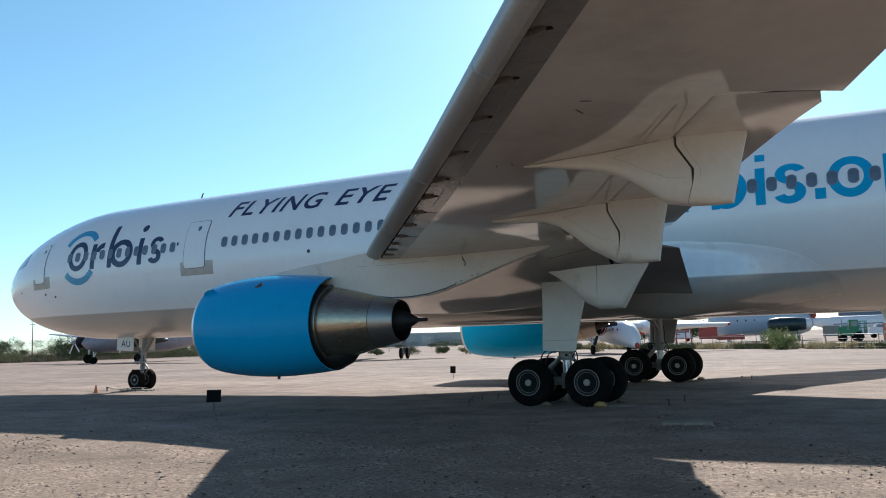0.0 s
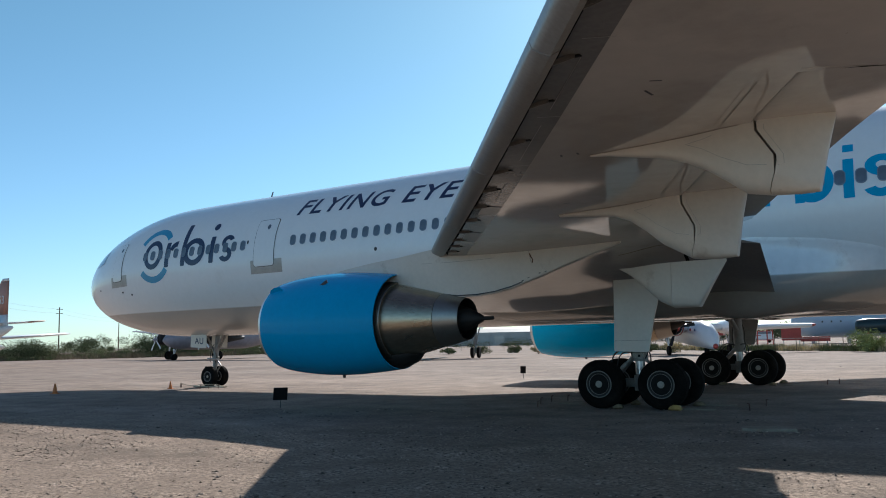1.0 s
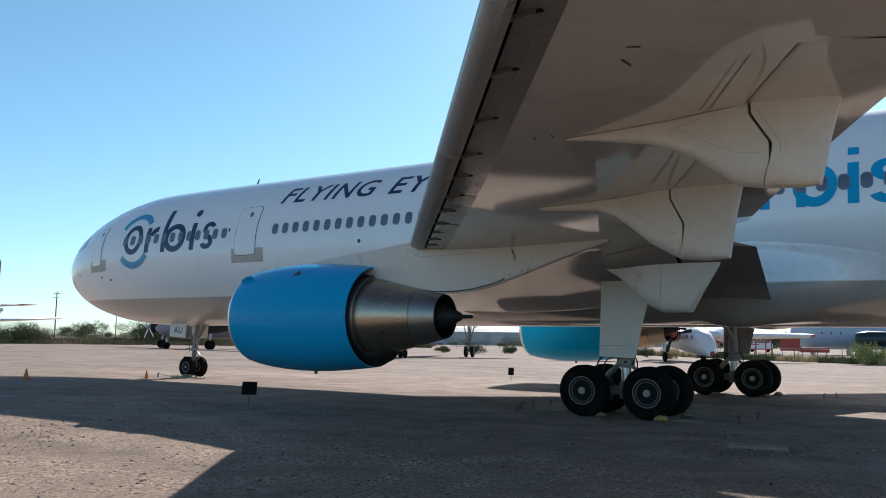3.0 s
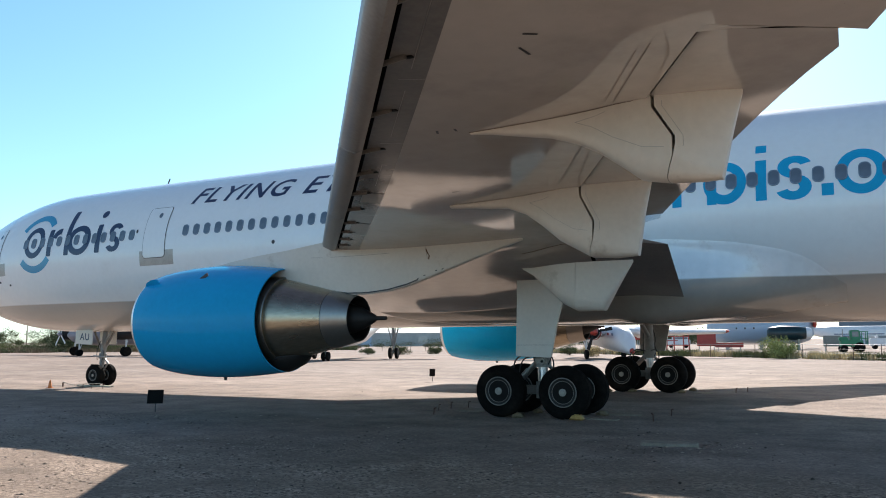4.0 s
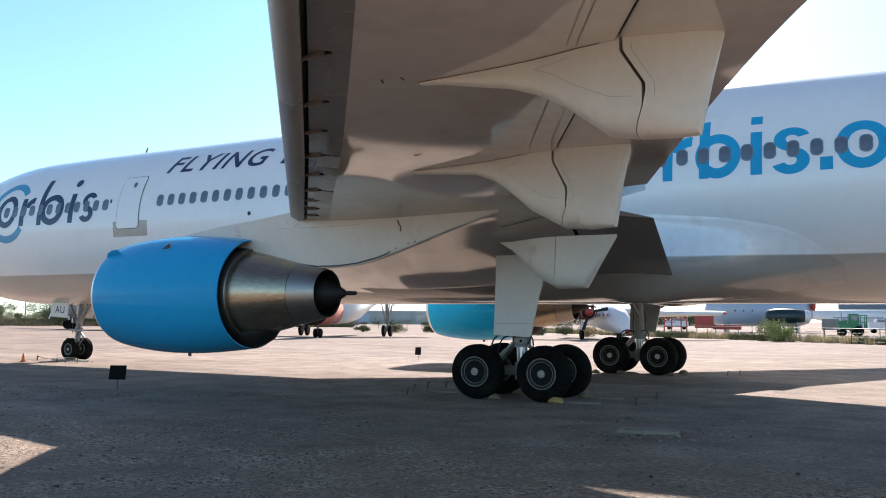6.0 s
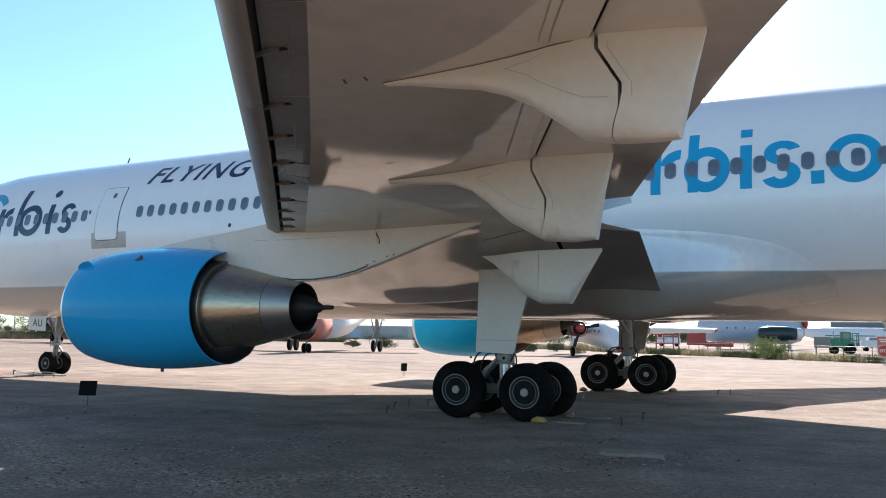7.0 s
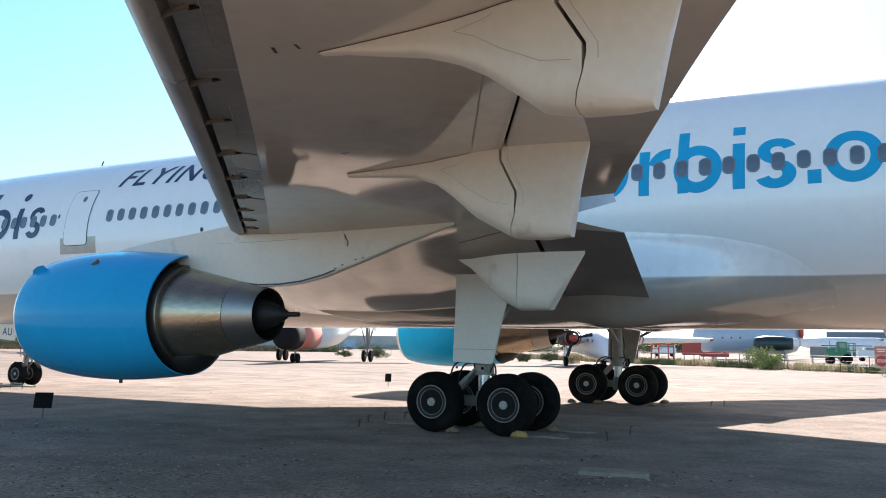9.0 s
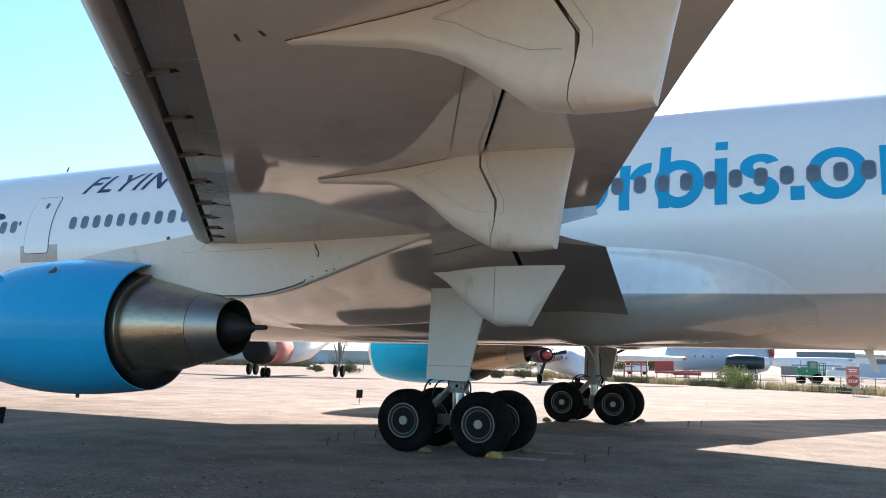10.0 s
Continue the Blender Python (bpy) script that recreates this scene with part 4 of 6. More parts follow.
def engine(side):
    at = (0, side * YE, ZE)
    prof = [(-9.25, 0.98), (-9.45, 1.02), (-9.58, 1.08), (-9.62, 1.13), (-9.58, 1.18), (-9.45, 1.245)]
    v, f = loft(lathe(prof, 72, at), caps=False)
    lip_rings = v, f
    body = [(-9.45, 1.246), (-9.2, 1.305), (-8.8, 1.36), (-8.3, 1.405), (-7.8, 1.425), (-7.3, 1.425), (-6.8, 1.405), (-6.3, 1.365), (-5.85, 1.32), (-5.44, 1.27), (-5.44, 1.245), (-5.9, 1.25), (-6.6, 1.22), (-7.4, 1.16)]
    v, f = loft(lathe(body, 72, at), caps=False)
    cowl = sharpen(mesh("engine_cowl", v, f, [M_BLUE, M_SOOT], airliner, label="bright blue glossy engine cowl"), 40)
    for k, p in enumerate(cowl.data.polygons):
        if k // 72 >= 10:
            p.material_index = 1
    sharpen(mesh("inlet_lip", *lip_rings, M_LIP, cowl, label="bare metal inlet lip"), 60)
    v, f = loft(lathe([(-9.3, 1.0), (-8.4, 1.05), (-8.2, 0.2), (-8.7, 0.02)], 48, at), caps=False)
    mesh("fan", v, f, M_SOOT, cowl, smooth=True, label="dark fan and spinner")
    core = [(-7.4, 1.12), (-6.6, 1.10), (-5.9, 1.06), (-5.45, 1.01), (-5.0, 0.915), (-4.5, 0.80), (-4.02, 0.685)]
    v, f = loft(lathe(core, 64, at), caps=False)
    sharpen(mesh("nozzle", v, f, M_CORE, cowl, label="heat-stained bare metal nozzle"), 40)
    v, f = loft(lathe([(-6.1, 1.06), (-5.85, 1.10), (-5.45, 1.06), (-5.42, 1.045), (-5.44, 1.0)], 64, at), caps=False)
    sharpen(mesh("nozzle_ring", v, f, M_CORE_PALE, cowl, label="dull pale ring round the nozzle"), 40)
    v, f = loft(lathe([(-4.02, 0.672), (-4.0, 0.69), (-3.40, 0.545), (-3.36, 0.53), (-3.38, 0.50), (-3.9, 0.50), (-4.6, 0.45)], 64, at), caps=False)
    tail = sharpen(mesh("nozzle_lip", v, f, [M_CORE_PALE, M_SOOT], cowl, label="paler nozzle end section"), 40)
    for k, p in enumerate(tail.data.polygons):
        if k // 64 >= 3:
            p.material_index = 1
    v, f = loft(lathe([(-4.4, 0.46), (-4.0, 0.42), (-3.6, 0.36), (-3.3, 0.27), (-3.05, 0.15), (-2.92, 0.085), (-2.9, 0.05), (-2.62, 0.045), (-2.6, 0.03)], 40, at))
    mesh("exhaust_plug", v, f, M_SOOT, cowl, smooth=True, label="black tapered exhaust plug")
    # gearbox fairing below the nozzle
    rings = []
    for x, zc, hw, hh in ((-6.6, 1.45, 0.50, 0.30), (-6.0, 1.42, 0.52, 0.34), (-5.4, 1.45, 0.48, 0.35), (-5.0, 1.54, 0.36, 0.28), (-4.75, 1.66, 0.2, 0.16), (-4.65, 1.72, 0.05, 0.05)):
        rings.append([(x, side * YE + hw * math.cos(2 * math.pi * k / 24), zc + hh * math.sin(2 * math.pi * k / 24)) for k in range(24)])
    v, f = loft(rings)
    mesh("gearbox_fairing", v, f, M_SOOT, cowl, smooth=True, label="sooty fairing below the nozzle")
    part("drain_mast", box_bm(0.10, 0.03, 0.16, (-7.42, side * YE, 0.94), 0.01), M_LINE, cowl, "small dark drain mast")
    bmv = box_bm(0.34, 0.03, 0.085, (-7.35, side * (YE + 0.96), ZE + 1.06), 0.01, turn=Matrix.Rotation(radians(-28), 4, "Y"))
    part("chine", bmv, M_LINE, cowl, "small dark blue fin on the cowl")
    v = []
    for x, h in ((-9.42, 0.0), (-9.30, 0.10), (-9.12, 0.14), (-8.90, 0.14), (-8.84, 0.0)):
        rr = float(np.interp(x, (-9.45, -9.2, -8.8), (1.246, 1.305, 1.36))) - 0.02
        for e in (-0.012, 0.012):
            for q in (rr, rr + h + 0.02):
                a = radians(46) + e / rr
                v.append((x, -(YE + q * math.cos(a)), ZE + q * math.sin(a)))
    f = []
    for k in range(4):
        i = 4 * k
        f += [(i, i + 1, i + 5, i + 4), (i + 2, i + 6, i + 7, i + 3), (i + 1, i + 3, i + 7, i + 5)]
    f += [(0, 2, 3, 1), (16, 17, 19, 18)]
    v, f = mirrored(v, f, side)
    mesh("strake", v, f, M_BLUE, cowl, label="blue fin on the cowl's shoulder")
    # pylon
    stations = ((-8.0, 3.66, 3.74, 0.03), (-7.2, 3.62, 3.86, 0.12), (-6.3, 3.45, 3.96, 0.2), (-5.27, 3.3, 4.05, 0.24), (-4.38, 3.05, 4.16, 0.25), (-3.7, 2.92, 4.25, 0.25), (-3.02, 2.92, 4.25, 0.25),
                          (-2.5, 2.97, 4.22, 0.25), (-2.02, 3.07, 4.2, 0.24), (-1.28, 3.30, 4.12, 0.21), (-0.3, 3.63, 4.08, 0.14), (0.8, 3.96, 4.05, 0.02))
    rings = []
    for x, z0, z1, hw in stations:
        y = YE + 0.03
        keel = min(hw, 0.07)
        rings.append([(x, -y - hw, z1), (x, -y - keel - 0.02, z0 + 0.025), (x, -y - keel, z0), (x, -y + keel, z0), (x, -y + keel + 0.02, z0 + 0.025), (x, -y + hw, z1)])
    v, f = mirrored(*loft(rings), side)
    pylon = sharpen(mesh("pylon", v, f, M_WHITE, airliner, label="cream engine pylon running under the wing"), 25)

    def on_side(x, t, off=0.004):
        """A point of the pylon's outboard face, t from its top down to its keel."""
        z0, z1, hw = (float(np.interp(x, [q[0] for q in stations], [q[k] for q in stations])) for k in (1, 2, 3))
        keel = min(hw, 0.07) + 0.02
        return (x, -(YE + 0.03 + hw + (keel - hw) * t + off), z1 + (z0 + 0.025 - z1) * t)

    def side_strip(name, pts, width, material, label):
        v = []
        for (x, t), (x2, t2) in zip(pts, pts[1:] + [(2 * pts[-1][0] - pts[-2][0], 2 * pts[-1][1] - pts[-2][1])]):
            d = Vector((x2 - x, 0, -(t2 - t))).normalized()
            for e in (-0.5, 0.5):
                q = on_side(x, t)
                v.append((q[0] - d.z * e * width, q[1], q[2] + d.x * e * width))
        f = [(2 * k, 2 * k + 1, 2 * k + 3, 2 * k + 2) for k in range(len(pts) - 1)]
        v, f = mirrored(v, f, side)
        mesh(name, v, f, material, pylon, label=label)

    side_strip("panel_seam", [(-1.48, 0.02), (-1.46, 0.3), (-1.43, 0.55)], 0.008, M_SEAM, "thin panel seam")
    side_strip("stain_streak", [(-1.45, 0.30), (-1.42, 0.40), (-1.38, 0.48), (-1.40, 0.58)], 0.030, M_GRIME, "dark grime streak")
    side_strip("panel_seam", [(-4.6, 0.30), (-4.2, 0.32), (-3.6, 0.33), (-3.0, 0.33), (-2.4, 0.32)], 0.006, M_SEAM, "thin panel seam")
    side_strip("keel_gap", [(-4.0, 0.99), (-3.6, 0.99), (-3.02, 0.99), (-2.5, 0.99), (-2.0, 0.99), (-1.7, 0.985)], 0.03, M_LINE, "dark gap along the keel")
    for x, t in ((-1.72, 0.955), (-1.56, 0.94), (-1.26, 0.93), (-1.10, 0.96)):
        side_strip("drain_hole", [(x, t), (x + 0.05, t + 0.01)], 0.022, M_LINE, "small dark drain hole")


for side in (-1, 1):
    engine(side)


# ---- landing gear ----
def wheel(parent, at, r, w, out, rim):
    """A tyre and rim on an axle along y; out: the side (+1, -1) of the visible hub."""
    h = w / 2
    prof = [(-h * 0.72, rim), (-h * 0.95, rim + 0.05), (-h, r * 0.76), (-h * 0.93, r * 0.88), (-h * 0.72, r * 0.96)]
    tread = []
    for g in (-0.45, -0.15, 0.15, 0.45):
        tread += [((g - 0.03) * h, r), ((g - 0.02) * h, r - 0.012), ((g + 0.02) * h, r - 0.012), ((g + 0.03) * h, r)]
    prof = prof + tread + [(-a, b) for a, b in reversed(prof)]
    v, f = loft(lathe(prof, 56, at, "y"), caps=False)
    sharpen(mesh("tyre", v, f, M_TYRE, parent, label="black aircraft tyre"), 50)
    for s in (1, -1):
        e = s * h
        face = [(e * 0.72, rim + 0.004), (e * 0.86, rim + 0.012), (e * 0.90, rim - 0.006), (e * 0.86, rim - 0.014)]
        v, f = loft(lathe(face, 40, at, "y"), caps=False)
        mesh("rim_flange", v, f, M_RING, parent, smooth=True, label="pale worn rim flange")
        band = [(e * 0.86, rim - 0.014), (e * 0.82, rim - 0.02), (e * 0.80, rim * 0.80)]
        v, f = loft(lathe(band, 40, at, "y"), caps=False)
        mesh("rim_band", v, f, M_RINGDULL, parent, smooth=True, label="dull grey rim band")
        inner = [(e * 0.80, rim * 0.80), (e * 0.84, rim * 0.785), (e * 0.78, rim * 0.765)]
        v, f = loft(lathe(inner, 40, at, "y"), caps=False)
        mesh("rim_edge", v, f, M_RING, parent, smooth=True, label="pale inner rim edge")
        disc = [(e * 0.78, rim * 0.765), (e * 0.36, rim * 0.70), (e * 0.30, rim * 0.5), (e * 0.55, rim * 0.40), (e * 0.62, 0.02)]
        v, f = loft(lathe(disc, 40, at, "y"))
        sharpen(mesh("rim", v, f, M_RIM, parent), 40)
        c = rim * 0.27
        cap = [(e * 0.50, c), (e * 0.90, c * 0.95), (e * 0.95, c * 0.75), (e * 0.93, c * 0.3), (e * 0.97, c * 0.25), (e * 0.97, c * 0.1)]
        v, f = loft(lathe(cap, 20, at, "y"))
        sharpen(mesh("hub_cap", v, f, M_HUB, parent, label="pale hub cap"), 40)


def main_gear(side):
    cy = side * 5.335
    bm = bmesh.new()
    tube_between(bm, (0, cy, 1.32), (-0.05, cy * 0.985, 3.6), 0.17, n=24)
    tube_between(bm, (0, cy, 0.55), (0, cy, 1.40), 0.115, n=20)
    tube_between(bm, (0, cy, 1.18), (0, cy, 1.46), 0.215, n=24)
    tube_between(bm, (0.0, cy, 0.42), (0.0, cy, 0.82), 0.17, n=20)
    leg = part("main_gear", bm, M_GEAR, airliner, "grey main landing gear leg")
    sharpen(leg, 40)
    bm = box_bm(1.75, 0.20, 0.22, (0, cy, 0.62), 0.05)
    for x in (-0.815, 0.815):
        tube_between(bm, (x, cy - 0.72, 0.63), (x, cy + 0.72, 0.63), 0.075, n=14)
    part("bogie_beam", bm, M_GEAR, leg)
    bm = box_bm(0.30, 0.34, 0.20, (0.02, cy + side * 0.06, 1.33), 0.04)
    tube_between(bm, (0.09, cy + side * 0.2, 1.32), (0.09, cy + side * 0.29, 1.32), 0.075, n=18)
    collar = part("collar", bm, M_HUB, leg, "pale grey collar block")
    part("pin", tube_between(bmesh.new(), (0.09, cy + side * 0.28, 1.32), (0.09, cy + side * 0.31, 1.32), 0.032, n=12), M_RIM, collar, "dark pin end")
    part("piston", tube_between(bmesh.new(), (0, cy, 0.84), (0, cy, 1.19), 0.125, n=20), M_LIP, leg, "bright oleo piston")
    bm = bmesh.new()
    tube_between(bm, (-0.12, cy + side * 0.22, 1.30), (-0.50, cy + side * 0.25, 0.92), 0.032, n=10)
    tube_between(bm, (-0.30, cy + side * 0.235, 1.12), (-0.52, cy + side * 0.25, 0.90), 0.050, n=10)
    part("positioner", bm, M_HUB, leg, "pale bogie positioner strut")
    bm = bmesh.new()
    tube_between(bm, (0.12, cy, 1.24), (0.46, cy, 0.98), 0.045, n=8)
    tube_between(bm, (0.46, cy, 0.98), (0.2, cy, 0.72), 0.045, n=8)
    tube_between(bm, (-0.15, cy - 0.1 * side, 1.3), (-0.62, cy - 0.1 * side, 0.80), 0.04, n=8)
    tube_between(bm, (-0.15, cy + 0.12 * side, 1.25), (-0.7, cy + 0.12 * side, 0.75), 0.035, n=8)
    part("torque_link", bm, M_STEEL, leg)
    bm = bmesh.new()
    tube_between(bm, (0, cy, 1.9), (-0.1, cy - side * 2.0, 3.0), 0.08, n=10)
    part("side_brace", bm, M_GEAR, leg)
    for x in (-0.815, 0.815):
        for dy in (-0.69, 0.69):
            wheel(leg, (x, cy + dy, 0.618), 0.622, 0.46, side, 0.335)
    for k, (pts, r) in enumerate((
        ([(-0.1, -0.2, 1.42), (-0.35, -0.24, 1.52), (-0.62, -0.26, 1.38), (-0.68, -0.28, 1.1), (-0.72, -0.3, 0.85)], 0.020),
        ([(-0.1, 0.16, 1.40), (-0.4, 0.2, 1.46), (-0.7, 0.22, 1.30), (-0.75, 0.26, 0.9)], 0.018),
        ([(0.1, -0.2, 1.45), (0.3, -0.26, 1.50), (0.42, -0.28, 1.28), (0.36, -0.3, 0.9)], 0.018),
        ([(0.12, 0.1, 2.2), (0.24, 0.0, 1.9), (0.2, -0.1, 1.6), (0.3, -0.12, 1.4), (0.15, -0.1, 1.2)], 0.016),
        ([(-0.16, -0.1, 2.1), (-0.22, -0.14, 1.7), (-0.16, -0.15, 1.3)], 0.015),
    )):
        hose("hydraulic_hose", [(x, cy + y, z) for x, y, z in pts], r, M_HOSE, leg)
    # the strut door: a thick curved plate outboard of the leg
    ydoor = 5.335 + 0.56
    prof = [(-0.43, 3.30), (-0.44, 2.6), (-0.46, 1.9), (-0.475, 1.50), (-0.46, 1.45), (0.40, 1.42), (0.44, 1.45), (0.50, 1.75), (0.62, 2.3), (0.74, 2.75), (0.86, 3.30)]
    v = [(x, -(ydoor - (z - 2.3) * 0.02), z) for x, z in prof] + [(x, -(ydoor - 0.07 - (z - 2.3) * 0.02), z) for x, z in prof]
    n = len(prof)
    f = [tuple(range(n)), tuple(range(2 * n - 1, n - 1, -1))] + [(j, n + j, n + (j + 1) % n, (j + 1) % n) for j in range(n)]
    v, f = mirrored(v, f, side)
    door = mesh("gear_door", v, f, [M_WHITE, M_GEAR], leg, label="cream main gear door plate, inner face greyed as painted shade")
    # dull inner face in grey, which also paints in the shade under the fuselage
    door.data.polygons[1].material_index = 1
    yd = ydoor + 0.0156
    v, f = mirrored([(-0.44, -yd, 1.716), (0.47, -yd, 1.716), (0.47, -yd, 1.724), (-0.44, -yd, 1.724)], [(0, 1, 2, 3)], side)
    mesh("panel_seam", v, f, M_SEAM, door, label="thin panel seam")


for side in (-1, 1):
    main_gear(side)


def nose_gear():
    bm = bmesh.new()
    tube_between(bm, (-22.05, 0, 0.9), (-21.85, 0, 2.6), 0.11, n=18)
    tube_between(bm, (-22.08, 0, 0.42), (-22.05, 0, 0.95), 0.075, n=14)
    tube_between(bm, (-22.06, -0.42, 0.45), (-22.06, 0.42, 0.45), 0.06, n=12)
    tube_between(bm, (-22.03, 0, 1.15), (-22.0, 0, 1.36), 0.16, n=18)
    leg = sharpen(part("nose_gear", bm, M_GEAR, airliner, "grey nose landing gear leg"), 40)
    bm = bmesh.new()
    tube_between(bm, (-21.95, -0.08, 1.6), (-21.3, -0.08, 2.5), 0.05, n=8)
    tube_between(bm, (-21.95, 0.08, 1.6), (-21.3, 0.08, 2.5), 0.05, n=8)
    tube_between(bm, (-22.1, 0, 1.5), (-22.7, 0, 2.5), 0.045, n=8)
    part("drag_brace", bm, M_GEAR, leg)
    bm = bmesh.new()
    tube_between(bm, (-21.95, 0, 1.2), (-21.68, 0, 0.95), 0.035, n=8)
    tube_between(bm, (-21.68, 0, 0.95), (-21.98, 0, 0.62), 0.035, n=8)
    tube_between(bm, (-22.35, -0.18, 1.25), (-21.7, -0.18, 1.22), 0.04, n=8)
    part("torque_link", bm, M_STEEL, leg)
    for y in (-0.31, 0.31):
        wheel(leg, (-22.06, y, 0.455), 0.455, 0.32, -1, 0.225)
    for k, pts in enumerate(([(-22.0, -0.12, 1.9), (-22.25, -0.2, 1.5), (-22.15, -0.16, 1.1)], [(-21.9, -0.1, 1.5), (-21.7, -0.2, 1.3), (-21.9, -0.15, 1.0)])):
        hose("hydraulic_hose", pts, 0.014, M_HOSE, leg)
    for y in (-0.62, 0.62):
        bm = box_bm(1.05, 0.04, 0.62, (-22.45, y, 2.07), 0.015, turn=Matrix.Rotation(radians(3), 4, "Y"))
        door = part("nose_gear_door", bm, M_WHITE, leg, "cream nose gear door with two dark letters")
        if y < 0:
            me = flat_mesh(text="AU", size=0.40, bold=0.006)
            bm = bmesh.new()
            bm.from_mesh(me)
            for v in bm.verts:
                v.co = Vector((-22.68 + v.co.x, -0.644, 1.95 + v.co.y - v.co.x * 0.05))
            part("door_letters", bm, M_NAVY, leg, "two navy capital letters")


nose_gear()


# ---- tail, behind all that the walk shows ----
def tail_parts():
    def fin(name, pts, thick, label):
        rings = []
        for (xa, xb, y, z) in pts:
            c = xb - xa
            flat = name == "tailplane"
            ring = []
            for s, w in ((0, 0), (0.08, 0.6), (0.35, 1), (0.75, 0.55), (1, 0), (0.75, -0.55), (0.35, -1), (0.08, -0.6)):
                d = w * thick * c
                ring.append((xa + c * s, y + (0 if flat else d), z + (d if flat else 0)))
            rings.append(ring)
        v, f = loft(rings)
        sharpen(mesh(name, v, f, M_FUSE, airliner, label=label), 40)

    fin("tail_fin", [(14.5, 23.5, 0, 7.9), (17.5, 25.5, 0, 11.0), (22.5, 27.5, 0, 17.3)], 0.05, "white vertical tail fin")
    fin("tailplane", [(17.0, 23.2, -1.0, 6.9), (22.5, 25.4, -10.8, 8.3)], 0.045, "white horizontal tailplane")
    fin("tailplane", [(17.0, 23.2, 1.0, 6.9), (22.5, 25.4, 10.8, 8.3)], 0.045, "white horizontal tailplane")
    v, f = loft(lathe([(0, 1.15), (-0.3, 1.3), (2, 1.42), (5, 1.4), (8.5, 1.2), (10.5, 0.85), (10.4, 0.7), (7, 0.8)], 40, (15.0, 0, 10.0)), caps=False)
    mesh("tail_engine", v, f, M_BLUE, airliner, smooth=True, label="blue centre engine in the tail")


tail_parts()


# ---- small things on the ground near the airliner ----
def sign_board(at, w, h, top, label, turn=0.0):
    root = tagged(empty("ground_sign", at), label, "sign", group="information signs")
    root.rotation_euler = (0, 0, radians(turn))
    bm = box_bm(w, 0.02, h, (0, 0, top - h / 2), 0.006, turn=Matrix.Rotation(radians(-12), 4, "X"))
    part("board", bm, M_SIGN, root)
    bm = bmesh.new()
    tube_between(bm, (0, 0.02, -0.02), (0, 0.02, top - h * 0.5), 0.014, n=8)
    part("stake", bm, M_BRACKET, root)
    return root


sign_board((-9.66, -8.65, 0), 0.42, 0.36, 0.58, "small black information board on a thin metal stake", 28)
sign_board((-10.7, 8.6, 0), 0.26, 0.34, 0.56, "small narrow black board on a thin stake", 20)


def cone(at):
    root = tagged(empty("traffic_cone", at), "faded orange plastic traffic cone on the gravel", "traffic cone", group="traffic cones")
    v, f = loft(lathe([(0.03, 0.13), (0.1, 0.115), (0.45, 0.045), (0.5, 0.032), (0.5, 0.02)], 20, (0, 0, 0), "z"))
    mesh("cone_body", v, f, M_CONE, root, smooth=True)
    part("cone_base", box_bm(0.34, 0.34, 0.035, (0, 0, 0.018), 0.01), M_CONE, root)
    return root


c1 = cone((-25.0, -5.98, 0))
c1.scale = (0.84, 0.84, 0.84)
copy_thing(c1, pose(-22.62, -2.03, 0, 0, 0, 30) @ Matrix.Scale(0.78, 4))


def chock(at, turn, label, size=1.0):
    bm = bmesh.new()
    prof = [(-0.20, 0), (0.20, 0), (0.17, 0.06), (0.10, 0.14), (0.02, 0.17), (-0.08, 0.15), (-0.16, 0.07)]
    rings = [[bm.verts.new((x * size, y, z * size)) for x, z in prof] for y in (-0.13, 0.13)]
    n = len(prof)
    bm.faces.new(rings[0][::-1])
    bm.faces.new(rings[1])
    for j in range(n):
        bm.faces.new((rings[0][j], rings[0][(j + 1) % n], rings[1][(j + 1) % n], rings[1][j]))
    bmesh.ops.bevel(bm, geom=bm.edges[:], offset=0.025, segments=2, affect="EDGES")
    bmesh.ops.recalc_face_normals(bm, faces=bm.faces[:])
    ob = part("wheel_chock", bm, M_CHOCK, None, smooth=True)
    ob.matrix_basis = pose(*at, 0, 0, turn)
    return tagged(ob, label, "wheel chock", group="wheel chocks")


chock((1.12, -6.12, 0.0), 0, "worn yellow wheel chock against a main tyre", 0.85)
K2 = chock((-0.36, -6.1, 0.0), 8, "weathered pale wheel chock against a main tyre", 0.72)
K2.data.materials[0] = M_BLOCK
for x, y, turn in ((1.30, -4.72, -12), (-0.40, -4.7, 15), (1.26, 4.55, 5), (-0.45, 4.5, 170), (1.33, 6.05, -8), (-1.34, 4.6, 180)):
    copy_thing(K2, pose(x, y, 0, 0, 0, turn))


